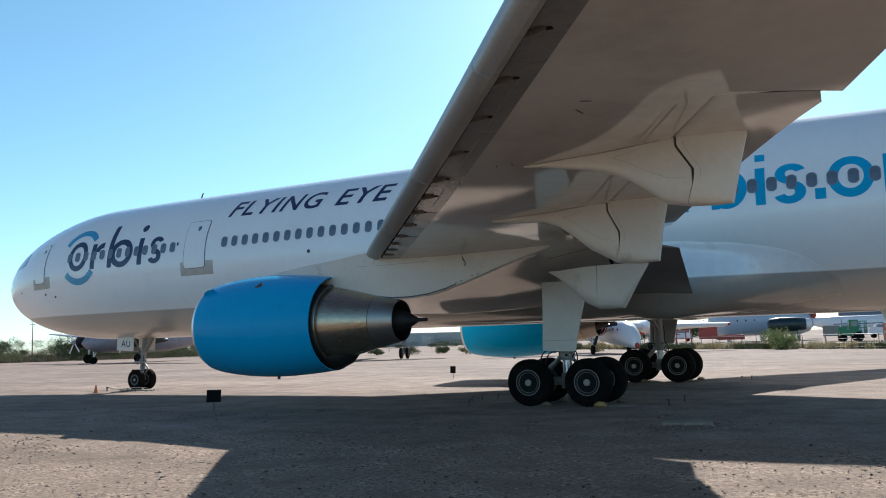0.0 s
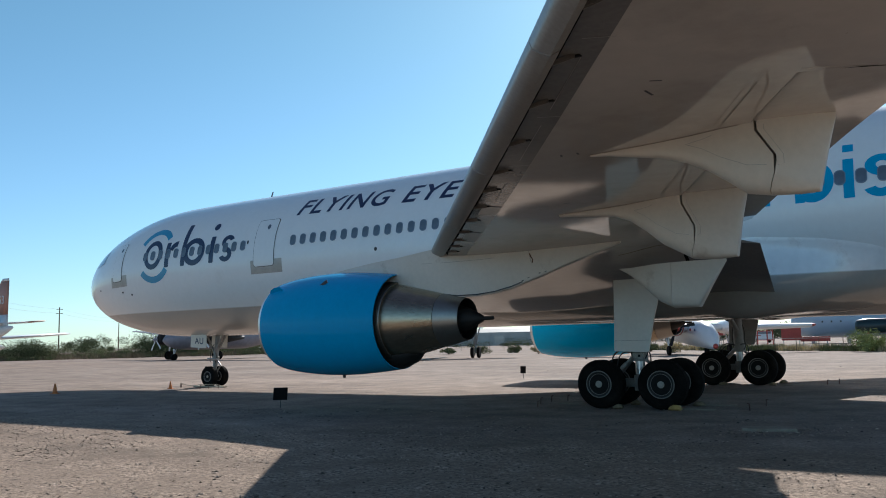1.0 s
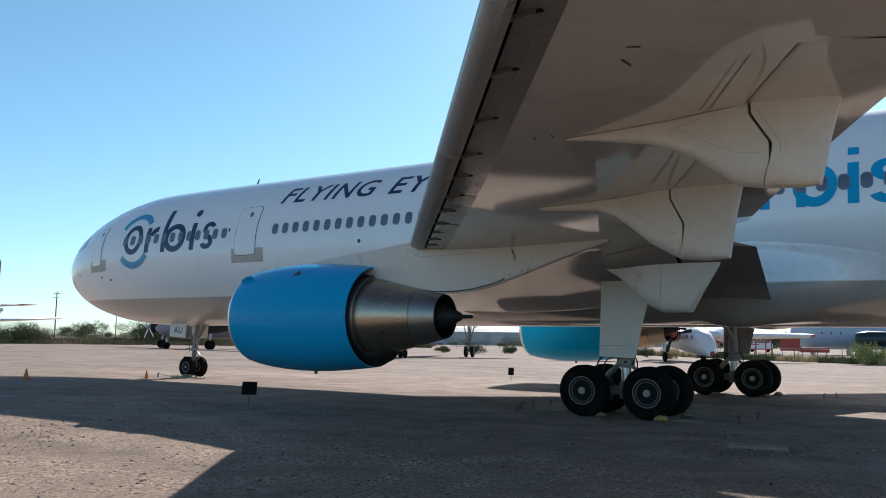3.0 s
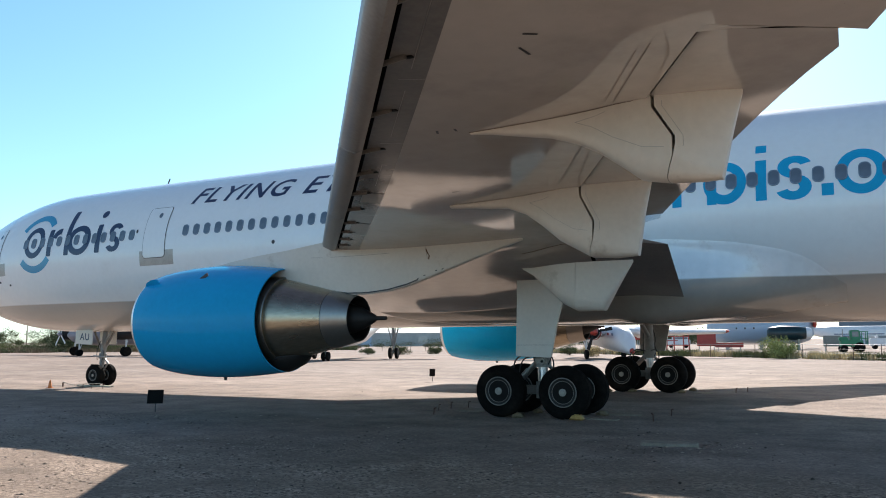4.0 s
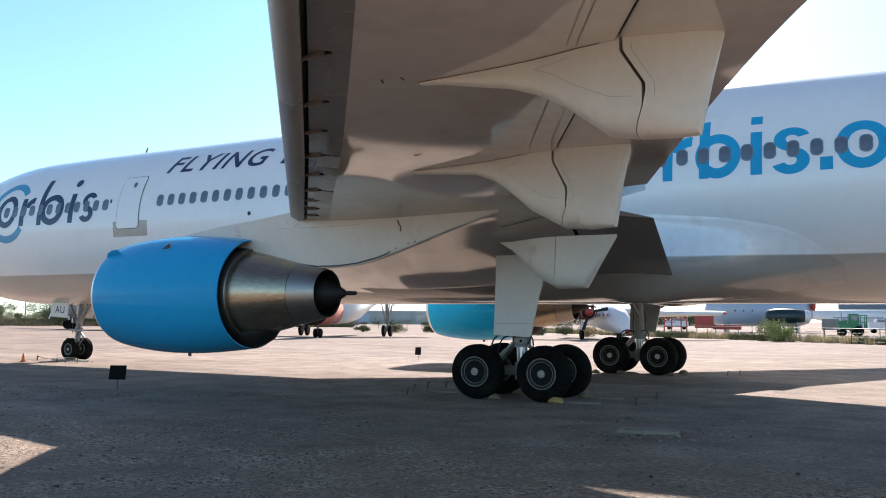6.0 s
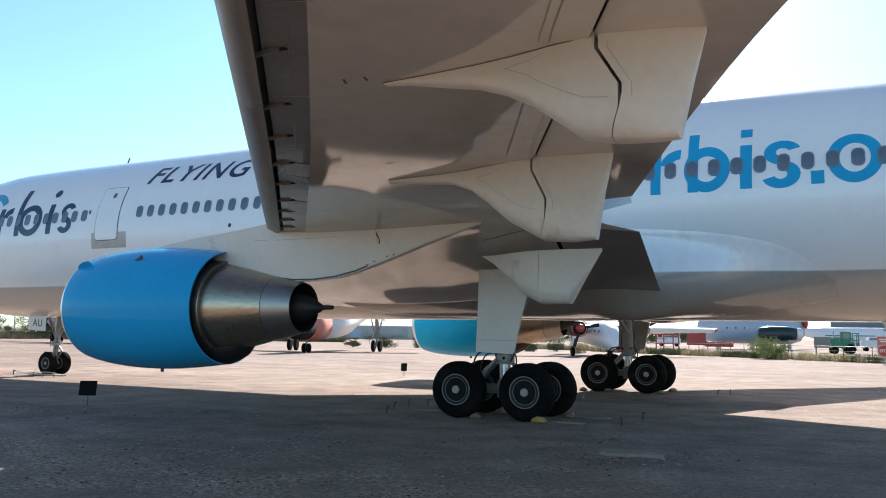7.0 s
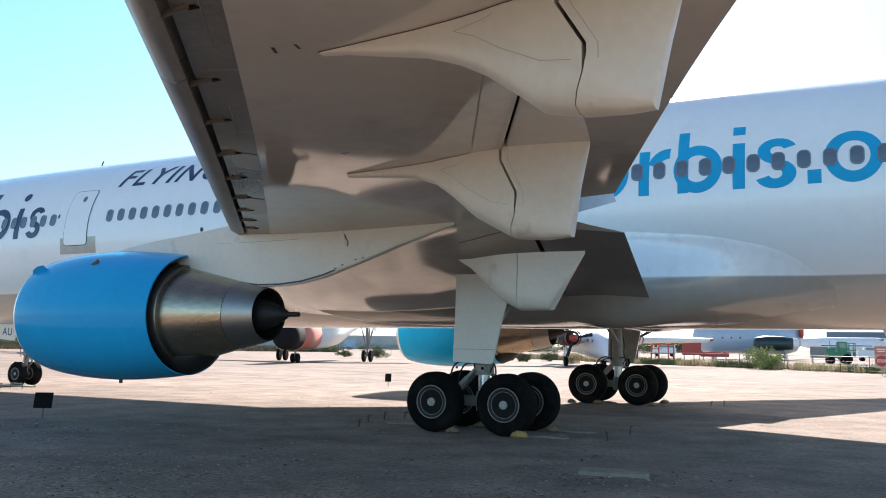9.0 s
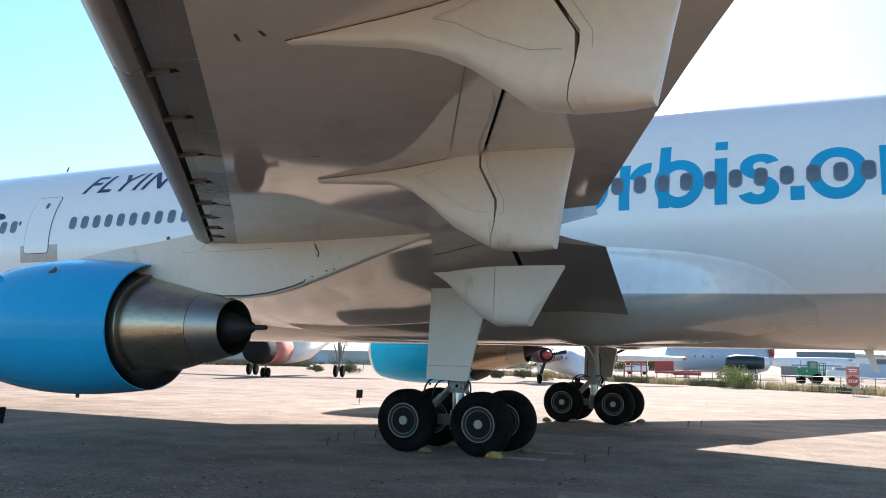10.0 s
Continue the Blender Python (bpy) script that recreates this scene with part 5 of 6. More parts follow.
def slab(x, y, sx, sy, turn, label, h=0.05):
    """A thin piece of concrete with a broken, uneven outline."""
    rng = random.Random(int(100 * (x + 50)))
    line = []
    for (ax, ay), (bx, by) in (((-1, -1), (1, -1)), ((1, -1), (1, 1)), ((1, 1), (-1, 1)), ((-1, 1), (-1, -1))):
        n = 9 if ay == by else 4
        for k in range(n):
            t = (k + rng.uniform(-0.2, 0.2)) / n if k else 0.03
            line.append(((ax + (bx - ax) * t) * sx / 2 + rng.gauss(0, 0.014), (ay + (by - ay) * t) * sy / 2 + rng.gauss(0, 0.014)))
    n = len(line)
    v = [(px * 1.01, py * 1.02, -0.012) for px, py in line] + [(px, py, h - 0.02) for px, py in line]
    v += [(px * 0.97, py * 0.94, h - 0.010 + rng.uniform(-0.004, 0.004)) for px, py in line]
    f = [(q * n + j, q * n + (j + 1) % n, (q + 1) * n + (j + 1) % n, (q + 1) * n + j) for q in range(2) for j in range(n)]
    f.append(tuple(2 * n + j for j in range(n)))
    ob = mesh("concrete_slab", v, f, M_CONC)
    ob.matrix_basis = pose(x, y, 0, 0, 0, turn)
    return tagged(ob, label, "slab", group="concrete slabs")


slab(4.05, -9.82, 0.98, 0.46, 10, "flat weathered concrete slab on the gravel", 0.055)
slab(-2.2, -4.9, 0.75, 0.32, 4, "thin pale concrete pad beside the wheels", 0.03)
slab(1.55, -5.75, 0.9, 0.30, -3, "thin pale concrete pad beside the wheels", 0.03)
slab(1.75, -4.4, 0.8, 0.28, 6, "thin pale concrete pad beside the wheels", 0.03)
slab(1.9, 4.75, 0.7, 0.28, 2, "thin pale concrete pad beside the wheels", 0.03)


def anchor_pin(x, y, turn):
    bm = bmesh.new()
    tube_between(bm, (0, 0, -0.05), (0, 0, 0.16), 0.015, n=7)
    tube_between(bm, (0, 0, 0.15), (0.06, 0, 0.165), 0.015, n=7)
    ob = part("anchor_pin", bm, M_RUST)
    ob.matrix_basis = pose(x, y, 0, 0, 4, turn)
    return tagged(ob, "short rusty bent steel pin in the ground", "pin", group="anchor pins")


P1 = anchor_pin(-3.05, -5.1, 20)
for x, y, t in ((-3.07, -4.35, 70), (-2.76, -3.9, 10), (2.78, -5.68, 140), (2.86, -4.25, 60), (-2.6, -6.2, 0), (2.9, 5.4, 30), (3.2, 6.0, 80), (-23.2, -1.0, 0), (-22.9, -1.2, 50), (-21.2, -1.6, 10), (-20.8, -1.5, 90), (-20.4, -1.3, 20), (-23.6, 0.8, 0)):
    copy_thing(P1, pose(x, y, 0, 0, 4, t))
ROPE = hose("barrier_rope", [(-23.2, -1.0, 0.19), (-22.6, -1.15, 0.10), (-21.9, -1.3, 0.08), (-21.2, -1.6, 0.19), (-20.4, -1.3, 0.17)], 0.012, M_TAN)
tagged(ROPE, "pale rope strung low round the nose wheels", "rope")
tow = part("wheel_board", box_bm(0.46, 0.05, 0.90, (0, 0, 0.45), 0.01), M_SIGN)
tow.matrix_basis = pose(-22.36, -0.11, 0.0, 0, 0, 0)
tagged(tow, "square black board leaning on the nose wheels", "board")
for x, y, s, t in ((-22.05, -0.42, 1.5, 10), (-21.6, -0.55, 1.7, 0)):
    ob = part("ground_plank", box_bm(s, 0.18, 0.05, (0, 0, 0.02), 0.008), M_TAN)
    ob.matrix_basis = pose(x, y, 0, 0, 0, t)
    tagged(ob, "flat pale plank under the nose wheels", "plank", group="planks")


def pebbles():
    """Loose gravel, thicker close to the walk."""
    rng = random.Random(4)
    verts, faces = [], []
    base = [(0, 0, 1), (0.9, 0, 0.2), (0.28, 0.85, 0.25), (-0.72, 0.52, 0.2), (-0.72, -0.52, 0.25), (0.28, -0.85, 0.2), (0, 0, -0.4)]
    tri = [(0, 1, 2), (0, 2, 3), (0, 3, 4), (0, 4, 5), (0, 5, 1), (6, 2, 1), (6, 3, 2), (6, 4, 3), (6, 5, 4), (6, 1, 5)]

    def stone(x, y, s):
        k = len(verts)
        a = rng.uniform(0, 6.28)
        sx, sy, sz = s * rng.uniform(0.7, 1.4), s * rng.uniform(0.7, 1.2), s * rng.uniform(0.3, 0.65)
        for p in base:
            px, py = p[0] * sx * rng.uniform(0.8, 1.2), p[1] * sy * rng.uniform(0.8, 1.2)
            verts.append((x + px * math.cos(a) - py * math.sin(a), y + px * math.sin(a) + py * math.cos(a), max(-0.03, p[2] * sz)))
        faces.extend(tuple(k + q for q in t) for t in tri)

    for _ in range(46000):
        x, y = rng.uniform(-16, 10), rng.uniform(-23, -9)
        if noise.noise(Vector((x * 0.35, y * 0.35, 3))) + rng.uniform(-0.5, 0.5) < (0.3 if y > -14 else -0.12):
            continue
        stone(x, y, 0.008 + 0.026 * rng.random() ** 4)
    for _ in range(500):
        stone(rng.uniform(-30, 16), rng.uniform(-9, 30), 0.012 + 0.03 * rng.random() ** 4)
    for _ in range(110):
        x, y = rng.uniform(-9, 8), rng.uniform(-20, -6)
        for _ in range(rng.randint(1, 4)):
            stone(x + rng.gauss(0, 0.12), y + rng.gauss(0, 0.12), rng.uniform(0.015, 0.045))
    for _ in range(260):
        a, d = rng.uniform(-2.6, 0.9), 0.55 + abs(rng.gauss(0, 0.5))
        stone(4.1 + d * math.cos(a), -9.85 + 0.8 * d * math.sin(a), 0.012 + 0.03 * rng.random() ** 3)
    ob = mesh("gravel", verts, faces, M_STONE)
    tagged(ob, "loose tan and grey gravel stones on the dirt", "gravel", kind="stuff")


pebbles()


# ---- plants ----
def leaf_cloud(name, blobs, per, size, material, label, category, seed, kind="stuff", upright=False):
    """Many small leaf faces spread through lumps (x, y, z, rx, ry, rz)."""
    rng = random.Random(seed)
    verts, faces = [], []
    for bx, by, bz, rx, ry, rz in blobs:
        for _ in range(per):
            d = Vector((rng.gauss(0, 1), rng.gauss(0, 1), rng.gauss(0, 1))).normalized() * rng.random() ** 0.45
            c = Vector((bx + d.x * rx, by + d.y * ry, max(0.02, bz + d.z * rz)))
            s = size * rng.uniform(0.6, 1.5)
            if upright:
                a = rng.uniform(0, 6.28)
                u, w = Vector((math.cos(a), math.sin(a), 0)) * s * 0.05, Vector((rng.uniform(-0.3, 0.3), rng.uniform(-0.3, 0.3), 1)) * s
                c.z = 0
                k = len(verts)
                verts.extend((c - u, c + u, c + w))
                faces.append((k, k + 1, k + 2))
                continue
            u = Vector((rng.gauss(0, 1), rng.gauss(0, 1), rng.gauss(0, 0.7))).normalized()
            w = u.cross(Vector((rng.gauss(0, 1), rng.gauss(0, 1), rng.gauss(0, 1)))).normalized()
            k = len(verts)
            verts.extend((c - u * s, c + w * s * 0.45, c + u * s, c - w * s * 0.45))
            faces.append((k, k + 1, k + 2, k + 3))
    ob = mesh(name, verts, faces, material)
    return tagged(ob, label, category, kind=kind)


def polar(bearing, dist):
    """A ground place by bearing (degrees left of +y) and distance from the walk's middle."""
    a = radians(bearing)
    return 7.5 - math.sin(a) * dist, -24.0 + math.cos(a) * dist


def scrub():
    rng = random.Random(11)
    straw, low, tall, dark = [], [], [], []
    for _ in range(620):
        b, d = rng.uniform(34, 68), rng.uniform(163, 270)
        x, y = polar(b, d)
        straw.append((x, y, 0.1, rng.uniform(1.5, 4), rng.uniform(1.5, 4), 0.35))
    for _ in range(260):
        x, y = polar(rng.uniform(34, 68), rng.uniform(166, 186))
        low.append((x, y, 0.25, rng.uniform(0.5, 1.3), rng.uniform(0.5, 1.3), rng.uniform(0.3, 0.7)))
    for _ in range(300):
        b, d = rng.uniform(34, 68), rng.uniform(174, 280)
        if noise.noise(Vector((b * 0.35, d * 0.03, 0))) < 0.0:
            continue
        x, y = polar(b, d)
        h = rng.uniform(0.5, 1.9)
        w = h * rng.uniform(0.7, 1.5)
        (low if rng.random() < 0.7 else dark).append((x, y, h * 0.45, w, w, h * 0.55))
    for b, d, h, n in ((52.6, 178, 6.4, 12), (51.6, 176, 6.0, 12), (50.6, 178, 5.2, 10), (59.2, 174, 4.4, 9), (60.3, 172, 5.0, 10), (61.4, 174, 4.8, 9), (63.0, 178, 4.4, 7), (65.0, 178, 4.8, 7), (48.5, 178, 5.2, 9), (46.5, 180, 4.4, 7), (56.0, 196, 2.6, 5)):
        for _ in range(n):
            x, y = polar(b + rng.uniform(-0.7, 0.7), d + rng.uniform(-4, 4))
            k = h * rng.uniform(0.6, 1.0)
            (dark if h > 4.5 else low).append((x, y, k * 0.45, k * 0.75, k * 0.75, k * 0.5))
    for _ in range(260):
        x, y = polar(rng.uniform(33, 70), rng.uniform(290, 520))
        h = rng.uniform(2.5, 5.5)
        w = rng.uniform(2.5, 6.5)
        (low if rng.random() < 0.6 else dark).append((x, y, h * 0.45, w, w, h * 0.5))
    for _ in range(50):
        x, y = polar(rng.uniform(34, 68), rng.uniform(300, 520))
        h = rng.uniform(4.0, 8.5)
        for _ in range(5):
            tall.append((x + rng.uniform(-0.8, 0.8) * h, y + rng.uniform(-0.8, 0.8) * h, h * rng.uniform(0.3, 0.8), h * 0.4, h * 0.4, h * 0.3))
    for _ in range(150):
        x, y = polar(rng.uniform(13, 36), rng.uniform(200, 430))
        h = rng.uniform(0.8, 3.0)
        (low if rng.random() < 0.7 else dark).append((x, y, h * 0.45, 1.6 * h, 1.6 * h, h * 0.55))
    for _ in range(90):
        x, y = polar(rng.uniform(9, 41), rng.uniform(290, 400))
        h = rng.uniform(3.5, 7.5)
        for _ in range(4):
            tall.append((x + rng.uniform(-0.9, 0.9) * h, y + rng.uniform(-0.8, 0.8) * h, h * rng.uniform(0.2, 0.75), h * 0.5, h * 0.4, h * 0.3))
    leaf_cloud("dry_weeds", straw, 120, 0.72, M_WEED, "short brownish dry weeds at the gravel's edge", "weeds", 5, upright=True)
    leaf_cloud("scrub", low, 420, 0.11, M_LEAF, "grey-green desert scrub beyond the gravel", "scrub", 1)
    leaf_cloud("dark_scrub", dark, 420, 0.12, M_DARKLEAF, "darker green desert scrub beyond the gravel", "scrub", 2)
    leaf_cloud("far_trees", tall, 220, 0.26, M_DARKLEAF, "low desert trees on the skyline", "trees", 3)


scrub()


def bush(bearing, dist, w, h, seed, leafy=True):
    x, y = polar(bearing, dist)
    rng = random.Random(seed)
    root = tagged(empty("bush", (x, y, 0)), "round sage-green desert bush on the gravel" if leafy else "dry straw-coloured desert bush on the gravel", "bush", group="desert bushes")
    bm = bmesh.new()
    for k in range(9):
        a, r = rng.uniform(0, 6.28), rng.uniform(0.2, 0.8)
        tube_between(bm, (0, 0, -0.03), (math.cos(a) * w * 0.4 * r, math.sin(a) * w * 0.4 * r, h * rng.uniform(0.5, 0.9)), 0.035, 0.01, n=5)
    part("stems", bm, M_WOOD, root)
    blobs = [(rng.uniform(-0.35, 0.35) * w, rng.uniform(-0.35, 0.35) * w, h * rng.uniform(0.18, 0.66), w * 0.25, w * 0.25, h * 0.27) for _ in range(10)]
    ob = leaf_cloud("foliage", blobs, 220, 0.07, (M_BRIGHTLEAF if dist < 90 else M_LEAF) if leafy else M_STRAW, "", "", seed)
    del ob["kind"]
    ob.parent = root
    return root


for k, (b, d, w, h, g) in enumerate(((31.0, 108, 3.6, 1.9, 1), (33.2, 112, 2.8, 1.6, 1), (28.6, 112, 3.0, 1.8, 1), (27.0, 100, 2.4, 1.5, 0), (24.0, 105, 3.2, 1.6, 1), (22.5, 101, 3.5, 1.7, 1), (21.0, 98, 2.6, 1.6, 1), (19.4, 100, 3.2, 1.7, 1),
                                     (6.2, 82, 3.0, 2.5, 1), (5.6, 83, 2.0, 2.0, 1), (18.0, 92, 2.0, 1.4, 0), (47.5, 158, 6.5, 4.0, 1), (45.5, 160, 6.0, 3.6, 1), (44.2, 158, 5.4, 3.4, 1), (49.0, 163, 6.0, 3.2, 1))):
    small = 0.68 if 18.5 < b < 34 else 1.0
    bush(b, d, w * small, h * small, 40 + k, g == 1)


# ---- fence with dry grass ----
FENCE = [polar(b, d) for b, d in ((34, 150), (26, 135), (19, 112), (11.5, 92), (6, 84), (0.2, 76), (-5.5, 71), (-14, 68))]


def fence():
    root = tagged(empty("wire_fence", (*FENCE[0], 0)), "low wire fence with thin metal posts", "fence")
    bx, by = FENCE[0]
    for (ax, ay), (cx, cy) in zip(FENCE, FENCE[1:]):
        length = math.hypot(cx - ax, cy - ay)
        n = max(1, round(length / 3.2))
        for k in range(n):
            px, py = ax + (cx - ax) * k / n - bx, ay + (cy - ay) * k / n - by
            bm = bmesh.new()
            tube_between(bm, (px, py, -0.1), (px, py, 1.32), 0.035, n=6)
            part("post", bm, M_WOOD, root)
        for z in (1.28, 0.9, 0.55, 0.2):
            part("rail", tube_between(bmesh.new(), (ax - bx, ay - by, z), (cx - bx, cy - by, z), 0.022 if z > 1 else 0.008, n=5), M_STEEL, root)


fence()


def grass_strip():
    rng = random.Random(21)
    blobs, green = [], []
    for (ax, ay), (cx, cy) in zip(FENCE[1:], FENCE[2:]):
        n = int(math.hypot(cx - ax, cy - ay) / 0.45)
        for k in range(n):
            t = (k + rng.random()) / n
            for _ in range(2):
                b = (ax + (cx - ax) * t + rng.gauss(0, 0.4), ay + (cy - ay) * t + rng.uniform(-0.6, 4.0), 0, 0.5, 0.5, 0.1)
                (green if noise.noise(Vector((b[0] * 0.2, b[1] * 0.2, 5))) > 0.10 else blobs).append(b)
    leaf_cloud("dry_grass", blobs, 80, 0.52, M_STRAW, "tall straw-yellow dry grass along the fence", "grass", 6, upright=True)
    leaf_cloud("green_weeds", green, 80, 0.55, M_LEAF, "green weeds among the dry grass along the fence", "weeds", 7, upright=True)


grass_strip()


def stop_sign(at):
    root = tagged(empty("warning_sign", at), "faded red and white warning sign on a post", "sign")
    part("panel", box_bm(0.9, 0.03, 1.6, (0, 0, 1.32), 0.01), M_TAN, root, "white sign panel")
    bm = bmesh.new()
    tube_between(bm, (0, 0.05, -0.1), (0, 0.05, 2.2), 0.04, n=8)
    part("post", bm, M_STEEL, root)
    part("header", box_bm(0.88, 0.012, 0.58, (0, -0.022, 1.80), 0.0), M_SALMON, root, "faded red header panel")
    v, f = loft(lathe([(0, 0.42), (0.012, 0.42)], 8, (0, -0.034, 1.05), "y"))
    mesh("octagon", v, f, M_RED, root, label="red octagon").rotation_euler = (0, 0, 0)
    word = bmesh.new()
    word.from_mesh(flat_mesh(text="STOP", size=0.3, bold=0.008, width=0.62))
    for q in word.verts:
        q.co = Vector((q.co.x - 0.31, -0.049, 0.95 + q.co.y))
    part("word", word, M_PLWHITE, root, "white painted word")
    for z, w in ((1.9, 0.6), (1.75, 0.5)):
        part("text_bar", box_bm(w, 0.006, 0.07, (0, -0.042, z)), M_PLWHITE, root)
    return root


stop_sign((8.05, 47.3, 0)).rotation_euler = (0, 0, radians(4))


# ---- other aircraft and vehicles standing further off ----
def body_loft(stations, n=28):
    """Rings (x, half-width, bottom, top) along a local x axis."""
    rings = []
    for x, w, zb, zt in stations:
        rings.append([(x, w * math.cos(2 * math.pi * k / n), (zb + zt) / 2 + (zt - zb) / 2 * math.sin(2 * math.pi * k / n)) for k in range(n)])
    return loft(rings)


def aero(pts, thick, vertical=False):
    rings = []
    for xa, xb, y, z in pts:
        c = xb - xa
        ring = []
        for s, w in ((0, 0), (0.08, 0.6), (0.35, 1), (0.75, 0.55), (1, 0.03), (0.75, -0.55), (0.35, -1), (0.08, -0.6)):
            d = w * thick * c
            ring.append((xa + c * s, y + (d if vertical else 0), z + (0 if vertical else d)))
        rings.append(ring)
    return loft(rings)


def propeller(root, at, r, blades, spin, material, hub_material, turn=15, width=0.22):
    v, f = loft(lathe([(0.25, 0.34 * spin), (0.0, 0.33 * spin), (-0.3, 0.24 * spin), (-0.5, 0.05)], 20, at))
    hub = mesh("spinner", v, f, hub_material, root, smooth=True)
    for k in range(blades):
        bm = box_bm(0.06, width, r, (0, 0, r / 2), 0.02)
        for q in bm.verts:
            q.co.y *= 0.55 + 0.6 * min(1, q.co.z / r * 2) - 0.35 * max(0, q.co.z / r - 0.6)
        ob = part("blade", bm, material, hub)
        ob.matrix_basis = Matrix.Translation(at) @ Matrix.Rotation(radians(turn + 360 * k / blades), 4, "X")


def gear_leg(root, x, y, top, r, twin=0.22, lean=0.0, material=None):
    bm = bmesh.new()
    tube_between(bm, (x, y, r), (x + lean, y, top), 0.09, n=10)
    tube_between(bm, (x, y - twin - 0.1, r), (x, y + twin + 0.1, r), 0.05, n=8)
    tube_between(bm, (x, y, r * 1.6), (x + 0.5, y + 0.25, top), 0.05, n=8)
    leg = part("gear_leg", bm, material or M_SILVER, root)
    for dy in (-twin, twin) if twin else (0,):
        v, f = loft(lathe([(-0.13, r * 0.55), (-0.14, r * 0.85), (-0.09, r), (0.09, r), (0.14, r * 0.85), (0.13, r * 0.55)], 24, (x, y + dy, r), "y"))
        mesh("tyre", v, f, M_TYRE, leg, smooth=True)
    return leg


def place(root, x, y, heading, scale=1.0):
    root.matrix_basis = pose(x, y, 0, 0, 0, heading) @ Matrix.Scale(scale, 4)


# silver propeller transport beyond the nose
def prop_transport():
    root = tagged(empty("propeller_airplane"), "weathered grey propeller transport airplane with a dark engine", "airplane")
    mesh("fuselage", *body_loft([(-7.0, 0.2, 2.2, 2.6), (-6.3, 0.9, 1.6, 3.4), (-5, 1.4, 1.2, 4.0), (-3, 1.65, 1.05, 4.4), (6, 1.65, 1.05, 4.4), (11, 1.0, 2.0, 4.3), (14, 0.25, 3.4, 4.2)]), M_LILAC, root, smooth=True).location = (0, 0, 0.35)
    for s in (-1, 1):
        mesh("wing", *aero([(-2.2, 1.8, s * 1.2, 3.1), (-0.6, 0.9, s * 23.5, 4.5)], 0.07), M_LILAC, root, smooth=True)
        v, f = loft(lathe([(-4.6, 0.55), (-4.3, 0.78), (-3.2, 0.85), (-1.5, 0.75), (1.5, 0.2)], 28, (0, s * 6.8, 2.95)))
        mesh("nacelle", v, f, M_BLACK, root, smooth=True, label="dark engine nacelle")
        propeller(root, (-4.75, s * 6.8, 2.95), 2.0, 4, 0.9, M_PLWHITE, M_LILAC, 40, 0.3)
        gear_leg(root, -2.6, s * 6.8, 3.0, 0.62, 0.28)
    gear_leg(root, -5.4, 0, 1.6, 0.45, 0.15)
    mesh("tail_fin", *aero([(9.5, 14, 0, 4.0), (12.5, 14.4, 0, 8.6)], 0.05, True), M_LILAC, root, smooth=True)
    return root


T = prop_transport()
place(T, -85.8, 56.05, 78)


# fire tanker with an orange tail
def tanker():
    root = tagged(empty("tanker_airplane"), "white propeller airplane with a faded orange tail fin", "airplane")
    mesh("fuselage", *body_loft([(-16, 0.2, 2.6, 3.2), (-14.5, 1.0, 1.9, 4.2), (-11, 1.4, 1.6, 4.9), (0, 1.4, 1.6, 4.9), (6, 1.0, 2.6, 5.0), (11.5, 0.35, 4.4, 5.3), (12.8, 0.1, 4.9, 5.2)]), M_PLWHITE, root, smooth=True)
    for s in (-1, 1):
        mesh("wing", *aero([(-6.5, -2.0, s * 1.0, 3.6), (-4.2, -1.4, s * 16.5, 4.5)], 0.07), M_PLWHITE, root, smooth=True)
        mesh("tailplane", *aero([(7.8, 11.2, s * 0.3, 5.6), (9.3, 11.2, s * 5.2, 5.9)], 0.05), M_PLWHITE, root, smooth=True)
        mesh("tailplane_tip", *aero([(8.75, 11.25, s * 3.2, 5.78), (9.33, 11.25, s * 5.3, 5.93)], 0.055), M_ORANGE, root, smooth=True)
        v, f = loft(lathe([(-9.2, 0.6), (-8.9, 0.8), (-7, 0.9), (-3, 0.75), (-0.5, 0.15)], 24, (0, s * 4.8, 3.5)))
        mesh("nacelle", v, f, M_PLWHITE, root, smooth=True)
        v, f = loft(lathe([(-7, 0.1), (-6.4, 0.4), (-4, 0.5), (-2, 0.4), (-0.8, 0.1)], 20, (-4.6, s * 8.5, 2.6)))
        mesh("jet_pod", v, f, M_PLWHITE, root, smooth=True)
        gear_leg(root, -5.0, s * 4.8, 3.0, 0.65, 0.0)
    gear_leg(root, -13.0, 0, 2.0, 0.45, 0.0)
    fin = [(3.5, 11.6, 0, 4.9), (7.2, 11.5, 0, 6.7)]
    mesh("fin_root", *aero(fin, 0.045, True), M_PLWHITE, root, smooth=True)
    mesh("tail_fin", *aero([(7.2, 11.5, 0, 6.7), (9.5, 11.6, 0, 11.0)], 0.05, True), M_ORANGE, root, smooth=True, label="faded orange vertical tail fin")
    mesh("fin_cap", *aero([(9.5, 11.6, 0, 11.0), (9.9, 11.5, 0, 11.35)], 0.05, True), M_PLWHITE, root, smooth=True)
    me = flat_mesh(text="63", size=1.5, bold=0.02)
    bm = bmesh.new()
    bm.from_mesh(me)
    for v in bm.verts:
        v.co = Vector((9.35 + v.co.x * 0.9, -0.16, 8.1 + v.co.y))
    part("tail_number", bm, M_PLWHITE, root, "white painted number")
    return root


T = tanker()
place(T, -93.0, 25.2, -2, 0.87)


